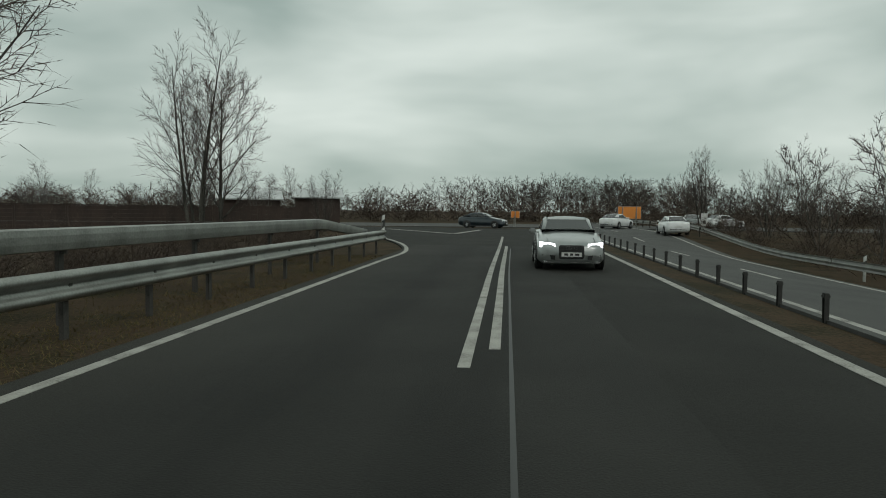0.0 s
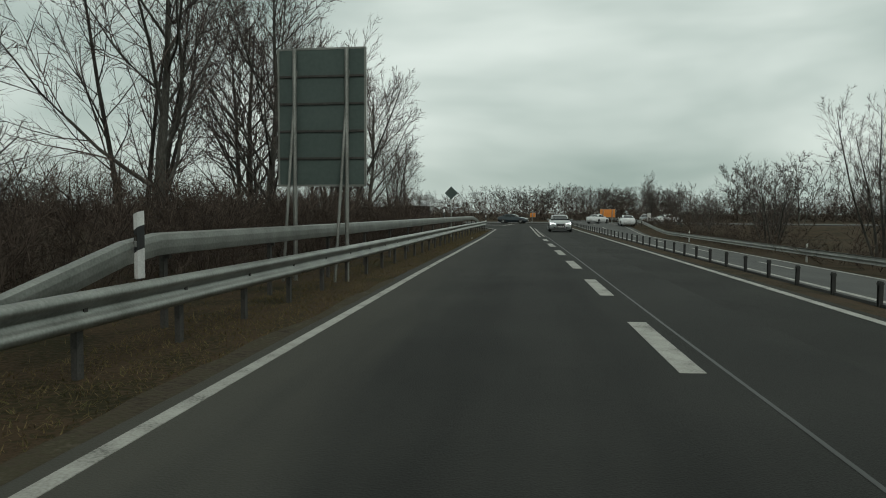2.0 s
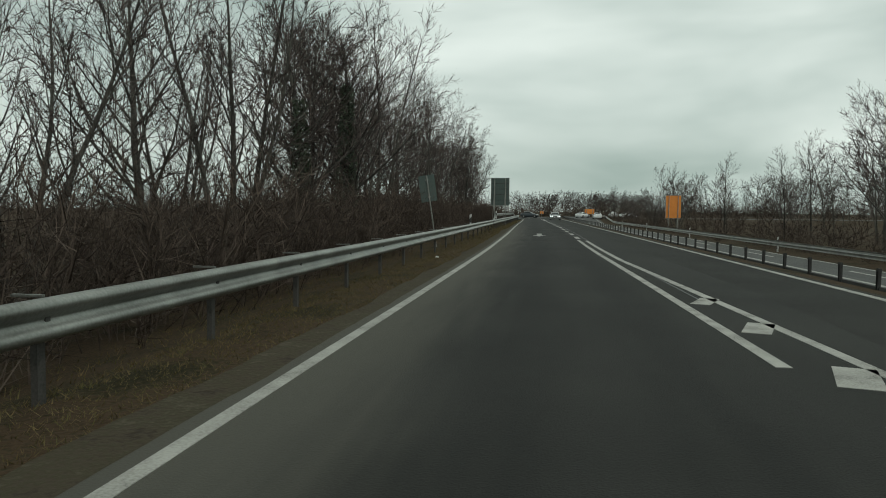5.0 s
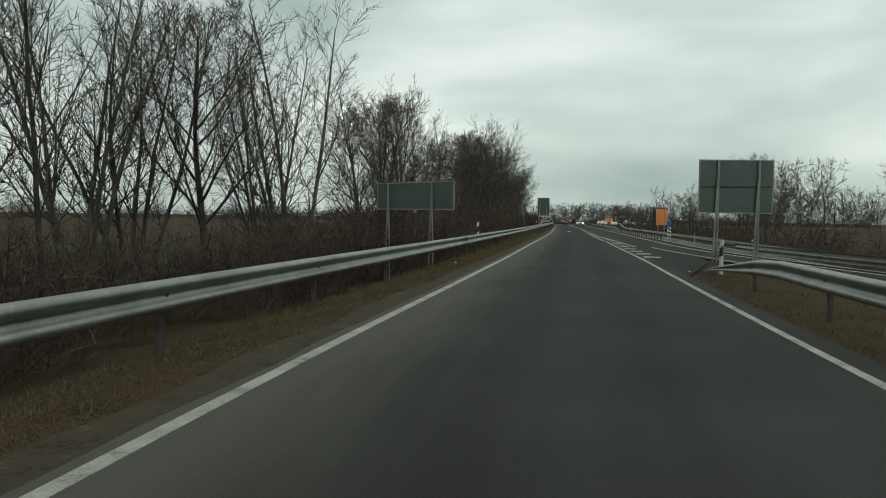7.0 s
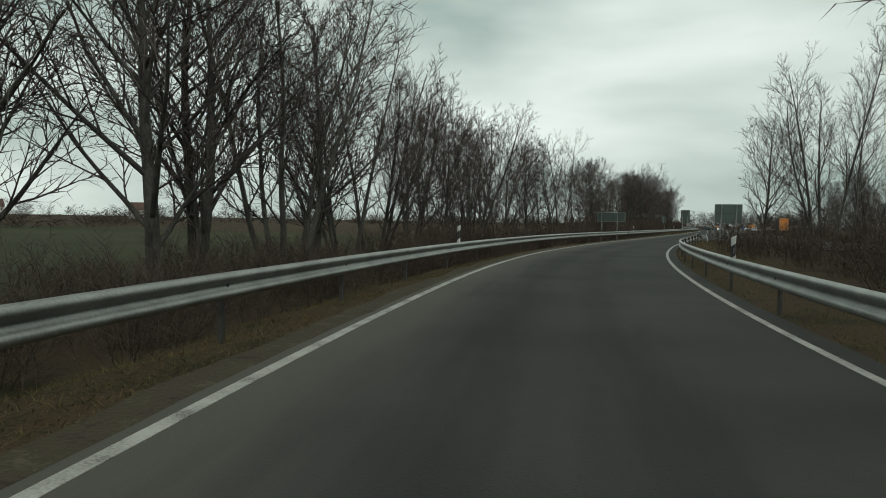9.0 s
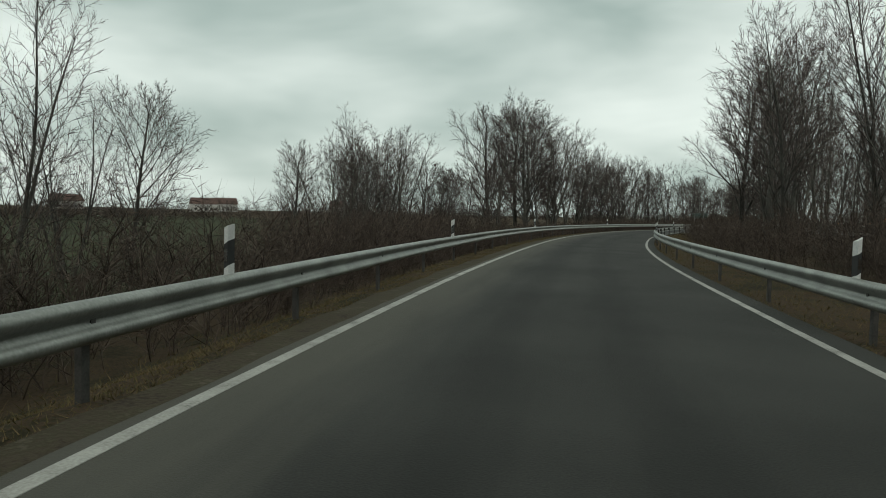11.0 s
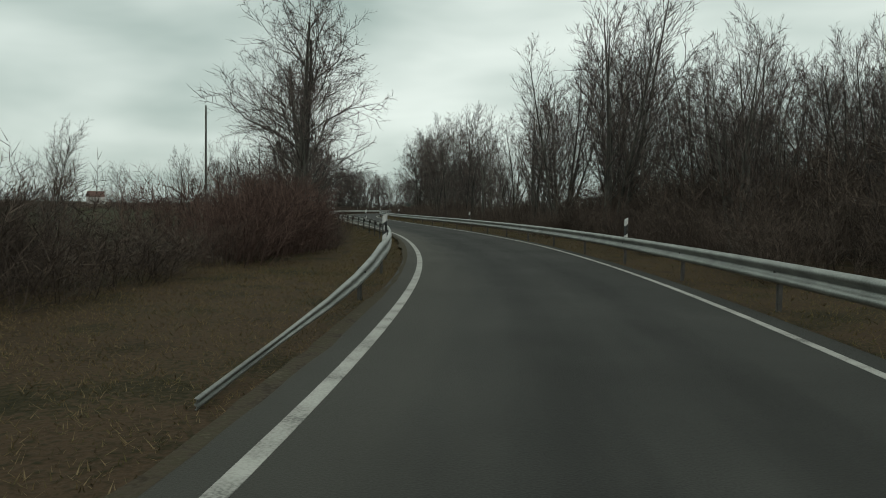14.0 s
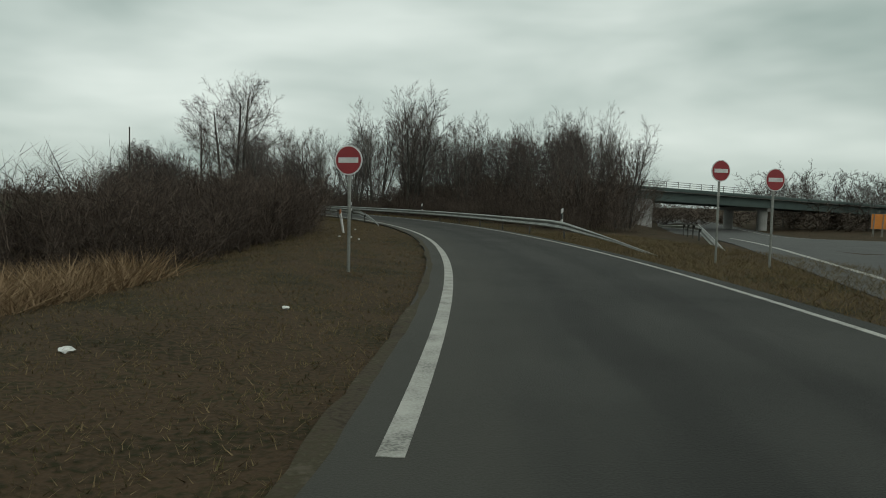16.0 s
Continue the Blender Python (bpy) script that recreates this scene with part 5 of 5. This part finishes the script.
def sedan(m, paint, label, lit=True):
    """A four-door saloon, 4.4 m long, 1.8 m wide, 1.42 m high; its nose points to -y."""
    t = empty("car", m, label, "car")
    body = car_body([(-2.2, 0.62, 0.3, 0.52, 0.56, 0.62), (-2.14, 0.76, 0.2, 0.56, 0.7, 0.69), (-1.95, 0.86, 0.18, 0.64, 0.78, 0.78), (-1.6, 0.895, 0.17, 0.74, 0.8, 0.86), (-1.1, 0.9, 0.17, 0.84, 0.8, 0.95),
                     (-0.82, 0.9, 0.17, 0.88, 0.8, 1.0), (0, 0.9, 0.17, 0.9, 0.82, 1.0), (0.9, 0.9, 0.17, 0.93, 0.82, 1.02), (1.5, 0.89, 0.18, 0.94, 0.8, 1.04), (1.95, 0.86, 0.22, 0.93, 0.76, 1.03), (2.16, 0.8, 0.3, 0.88, 0.7, 0.98), (2.22, 0.7, 0.36, 0.8, 0.6, 0.9)], "body")
    link("body", body, paint, t)
    roof = car_body([(-0.78, 0.74, 0.96, 0.975, 0.7, 0.99), (-0.05, 0.68, 0.97, 1.33, 0.58, 1.385), (0.25, 0.675, 0.97, 1.36, 0.58, 1.41), (0.75, 0.67, 0.98, 1.355, 0.57, 1.405), (1.05, 0.67, 0.99, 1.31, 0.56, 1.36), (1.75, 0.7, 1.0, 1.02, 0.62, 1.04)], "roof")
    link("roof", roof, paint, t)
    sheet("windscreen", [(-0.64, -0.74, 1.03), (0.64, -0.74, 1.03), (0.54, -0.2, 1.312), (-0.54, -0.2, 1.312)], M_DARKGLASS, t, 0.03)
    sheet("rear_window", [(0.58, 1.66, 1.08), (-0.58, 1.66, 1.08), (-0.5, 1.08, 1.36), (0.5, 1.08, 1.36)], M_DARKGLASS, t, 0.03)
    for sd in (-1, 1):
        quad = [(sd * 0.735, -0.5, 1.02), (sd * 0.735, 0.3, 1.03), (sd * 0.662, 0.28, 1.325), (sd * 0.668, -0.02, 1.305)]
        quad2 = [(sd * 0.735, 0.36, 1.03), (sd * 0.735, 1.1, 1.05), (sd * 0.668, 0.92, 1.29), (sd * 0.662, 0.34, 1.325)]
        for q in (quad, quad2):
            sheet("side_window", q if sd > 0 else list(reversed(q)), M_DARKGLASS, t, 0.02)
        part("mirror", joined(box(0.2, 0.12, 0.14, (sd * 0.98, -0.52, 1.02), 0.04), box(0.12, 0.05, 0.03, (sd * 0.86, -0.5, 0.97))), paint, t)
        part("sill", box(0.05, 2.1, 0.09, (sd * 0.885, 0.02, 0.21), 0.02), M_BLACK, t)
        hl = sheet("headlight", [(sd * 0.4, -2.17, 0.6), (sd * 0.82, -2.0, 0.62), (sd * 0.82, -1.98, 0.76), (sd * 0.43, -2.13, 0.72)] if sd > 0 else [(-0.82, -2.0, 0.62), (-0.4, -2.17, 0.6), (-0.43, -2.13, 0.72), (-0.82, -1.98, 0.76)], M_HEADLIGHT if lit else M_CHROME, t, 0.03, "bright headlight")
        sheet("air_intake", [(sd * 0.42, -2.2, 0.3), (sd * 0.76, -2.1, 0.31), (sd * 0.76, -2.11, 0.43), (sd * 0.42, -2.21, 0.41)] if sd > 0 else [(-0.76, -2.1, 0.31), (-0.42, -2.2, 0.3), (-0.42, -2.21, 0.41), (-0.76, -2.11, 0.43)], M_BLACK, t, 0.03)
        for y in (-1.32, 1.32):
            part("wheel_arch", rod(0.37, 0.02, (sd * 0.893, y, 0.34), 28, (0, 90, 0)), M_BLACK, t)
            wheel(t, sd * 0.82, y, 0.32, sd)
        part("tail_light", box(0.3, 0.07, 0.13, (sd * 0.6, 2.15, 0.82), 0.02), M_RED, t, "red tail light")
    part("rear_bumper", box(1.3, 0.06, 0.16, (0, 2.19, 0.42), 0.03), M_BLACK, t, "dark lower rear bumper")
    part("rear_plate", box(0.5, 0.012, 0.11, (0, 2.235, 0.62)), M_WHITE, t)
    part("roof_strip", joined(*[box(0.03, 1.3, 0.02, (sd * 0.56, 0.5, 1.395)) for sd in (-1, 1)]), M_BLACK, t)
    part("bonnet_seam", joined(*[box(0.012, 1.1, 0.012, (sd * 0.62, -1.45, 0.87), 0, (9, 0, 0)) for sd in (-1, 1)]), M_BLACK, t)
    grille = part("grille", box(0.66, 0.06, 0.36, (0, -2.21, 0.5), 0.025), M_BLACK, t, "black hexagonal grille")
    for k in range(5):
        part("slat", box(0.6, 0.012, 0.012, (0, -2.244, 0.38 + 0.06 * k)), M_BLACK, grille)
    for k in range(4):
        part("emblem_ring", joined(*[box(0.012, 0.012, 0.022, (-0.105 + 0.07 * k + 0.042 * math.cos(a * math.pi / 5), -2.252, 0.61 + 0.042 * math.sin(a * math.pi / 5)), 0, (0, -a * 36, 0)) for a in range(10)]), M_CHROME, grille)
    plate = part("number_plate", box(0.52, 0.012, 0.11, (0, -2.25, 0.44)), M_WHITE, t)
    for k, w in enumerate((0.1, 0.08, 0.12)):
        part("plate_bar", box(w, 0.006, 0.06, (-0.14 + 0.14 * k, -2.258, 0.44)), M_BLACK, plate)
    part("bumper_lip", box(1.5, 0.05, 0.05, (0, -2.14, 0.235), 0.015), M_CHROME, t, "bright lower lip")
    return t


sedan(Matrix.Translation((0.5, 21.3, 0.0)) @ Matrix.Rotation(radians(2.7), 4, "Z"), M_SILVER, "silver four-door saloon with lit headlights on the main carriageway")
sedan(Matrix.Translation((-6.0, 66.5, 0.0)) @ Matrix.Rotation(radians(78), 4, "Z"), M_DARKCAR, "dark blue saloon turning at the junction", False)
for x, y, turn, paint, label in ((6.5, 71.5, 150, M_WHITECAR, "white car on the opposite carriageway"), (14.0, 73.7, 165, M_SILVER, "silver car waiting near the junction"),
                                 (17.9, 78.0, 120, M_WHITECAR, "white car driving off on the junction road"), (9.4, 57.2, 182, M_WHITECAR, "white car seen from behind on the opposite carriageway")):
    sedan(Matrix.Translation((x, y, height(x, y))) @ Matrix.Rotation(radians(turn), 4, "Z"), paint, label, False)


# ------------------------------------------------------------------ fence and sheds behind the junction
def board_fence(a, b, h):
    a, b = Vector(a), Vector(b)
    n = int((b - a).length / 2.4)
    yaw = math.atan2(b.y - a.y, b.x - a.x)
    t = empty("board_fence", Matrix.Translation((a.x, a.y, 0)) @ Matrix.Rotation(yaw, 4, "Z"), "dark brown board fence behind the trees", "fence")
    for k in range(n):
        part("panel", joined(*[box(2.28, 0.03, h / 8 - 0.012, (2.4 * k + 1.2, 0, h * (i + 0.5) / 8)) for i in range(8)]), M_FENCE, t)
        part("post", box(0.1, 0.1, h + 0.4, (2.4 * k, 0, h / 2 - 0.12), 0.01), M_FENCE, t)
    part("rail", box(2.4 * n, 0.1, 0.05, (1.2 * n, 0, h + 0.03)), M_FENCE, t)


board_fence((-52, 19), (-13.7, 39.7), 1.65)
for k in range(22):
    f = (k + rr.random()) / 22
    plant(rr.choice(["slim_a", "slim_b", "multi_b"]), (-58 + 42 * f, 26 + 24 * f + rr.uniform(0, 5)), rr.uniform(3.2, 5.0))


def shed(x, y, w, h, yaw):
    t = empty("shed", Matrix.Translation((x, y, 0)) @ Matrix.Rotation(yaw, 4, "Z"), "low shed with a pale sheet roof", "shed", "sheds")
    part("wall", box(w, 5, h + 0.4, (0, 0, h / 2 - 0.2)), M_FENCE, t)
    part("roof", joined(*[box(w + 0.6, 2.95, 0.1, (0, sd * 1.4, h + 0.35), 0, (sd * -14, 0, 0)) for sd in (-1, 1)]), M_SHEET, t)
    part("door", box(1.0, 0.06, 2.0, (0, -2.53, 0.95), 0.02), M_FENCE, t)


shed(-23.9, 55.0, 4.5, 2.3, 0.45)
shed(-19.4, 58.5, 3.6, 2.5, 0.35)


# ------------------------------------------------------------------ bridge
def bridge():
    p1, p2 = Vector((99.9, -277.0)), Vector((150.7, -249.3))
    yaw = math.atan2(p2.y - p1.y, p2.x - p1.x)
    fall = math.atan2(1.5, (p2 - p1).length)
    t = empty("road_bridge", Matrix.Translation((p1.x, p1.y, 0)) @ Matrix.Rotation(yaw, 4, "Z") @ Matrix.Rotation(fall, 4, "Y"), "road bridge, dark green girder on concrete piers, over the road", "bridge")
    n, x0 = 138, -13
    mid = x0 + n / 2
    part("girder", joined(box(n, 0.5, 1.3, (mid, 0, 2.95)), box(n, 0.5, 1.3, (mid, 8.8, 2.95))), M_GIRDER, t, "dark green steel girder")
    part("flange", joined(*[box(n, 0.9, 0.08, (mid, 0, z)) for z in (2.32, 3.58)]), M_GIRDER, t)
    part("deck", box(n, 10.6, 0.35, (mid, 4.4, 3.8)), M_CONCRETE, t)
    part("parapet", joined(box(n, 0.3, 0.42, (mid, -0.95, 3.98)), box(n, 0.3, 0.42, (mid, 9.75, 3.98))), M_GIRDER, t)
    part("railing", joined(*[box(n, 0.05, 0.06, (mid, -0.95, z)) for z in (4.45, 4.75, 5.05)]), M_POST, t)
    for k in range(55):
        part("railing_post", box(0.06, 0.06, 1.0, (x0 + 2.5 * k, -0.95, 4.6)), M_POST, t)
    for x in (22.5, 68):
        for y in (1.2, 7.6):
            part("pier", rod(0.8, 6.2, (x, y, -0.7), 18), M_CONCRETE, t)
        part("pier_cap", box(1.6, 9.2, 0.6, (x, 4.4, 2.05), 0.08), M_CONCRETE, t)
    part("abutment", box(8, 10, 6.5, (-9, 4.4, -0.8), 0.1), M_CONCRETE, t)
    part("abutment", box(8, 10, 6.5, (120, 4.4, -0.8), 0.1), M_CONCRETE, t)
    return t


bridge()


# ------------------------------------------------------------------ houses far behind the field
def house(p, w, dp, h, roof_h, yaw):
    t = empty("house", Matrix.Translation((p[0], p[1], ground_z(*p))) @ Matrix.Rotation(yaw, 4, "Z"), "distant pale house with a red tiled roof", "house", "distant houses")
    part("wall", box(w, dp, h + 1, (0, 0, h / 2 - 0.5)), M_PLASTER, t)
    bm = bmesh.new()
    vs = [bm.verts.new(c) for c in ((-w / 2 - 0.3, -dp / 2 - 0.3, h), (w / 2 + 0.3, -dp / 2 - 0.3, h), (w / 2 + 0.3, dp / 2 + 0.3, h), (-w / 2 - 0.3, dp / 2 + 0.3, h), (-w / 2 - 0.3, 0, h + roof_h), (w / 2 + 0.3, 0, h + roof_h))]
    for f in ((0, 1, 5, 4), (2, 3, 4, 5), (1, 2, 5), (3, 0, 4), (3, 2, 1, 0)):
        bm.faces.new([vs[i] for i in f])
    part("roof", bm, M_ROOF, t)
    n = int(w / 2.4)
    for k in range(n):
        part("window", box(1.0, 0.08, 1.2, (-w / 2 + (k + 0.5) * w / n, -dp / 2 - 0.02, 1.6)), M_DARKGLASS, t)


for k in range(14):
    house((-230 - 120 * rr.random(), 60 - 45 * k + rr.uniform(-6, 6)), rr.uniform(9, 15), rr.uniform(7, 9), rr.uniform(2.8, 5), rr.uniform(2.5, 4), rr.uniform(0.8, 2.2))


# ------------------------------------------------------------------ pole in the field
pole = empty("utility_pole", Matrix.Translation((22.6, -277.2, ground_z(22.6, -277.2) - 0.3)), "thin grey wooden pole in the field behind the shrubs", "pole")
part("shaft", rod(0.12, 12.6, (0, 0, 6.3), 10, None, 0.08), M_BARK, pole)
part("cap", rod(0.085, 0.05, (0, 0, 12.62), 10), M_POST, pole)


# ------------------------------------------------------------------ litter
def litter(s, d, size, label="crumpled white litter on the verge"):
    r = random.Random(int(s * 10))
    bm = bmesh.new()
    bmesh.ops.create_icosphere(bm, subdivisions=2, radius=size)
    for v in bm.verts:
        v.co *= r.uniform(0.6, 1.1)
        v.co.z *= 0.5
    p = on(s, d)
    ob = part("litter", bm, M_LITTER, None)
    tagged(ob, label, "litter", "litter on the verge")
    ob.matrix_basis = Matrix.Translation((p.x, p.y, ground_z(p.x, p.y) + size * 0.3))


for s, d, z in ((132, -3.8, 0.1), (-5.0, 5.0, 0.06), (163, -3.9, 0.08), (362, 4.5, 0.09), (361, 5.0, 0.07), (363.5, 4.1, 0.06), (384.5, 4.13, 0.08), (381, 3.1, 0.06), (352, 4.4, 0.07), (83, 3.6, 0.08), (129, 4.0, 0.06)):
    litter(s, d, z)
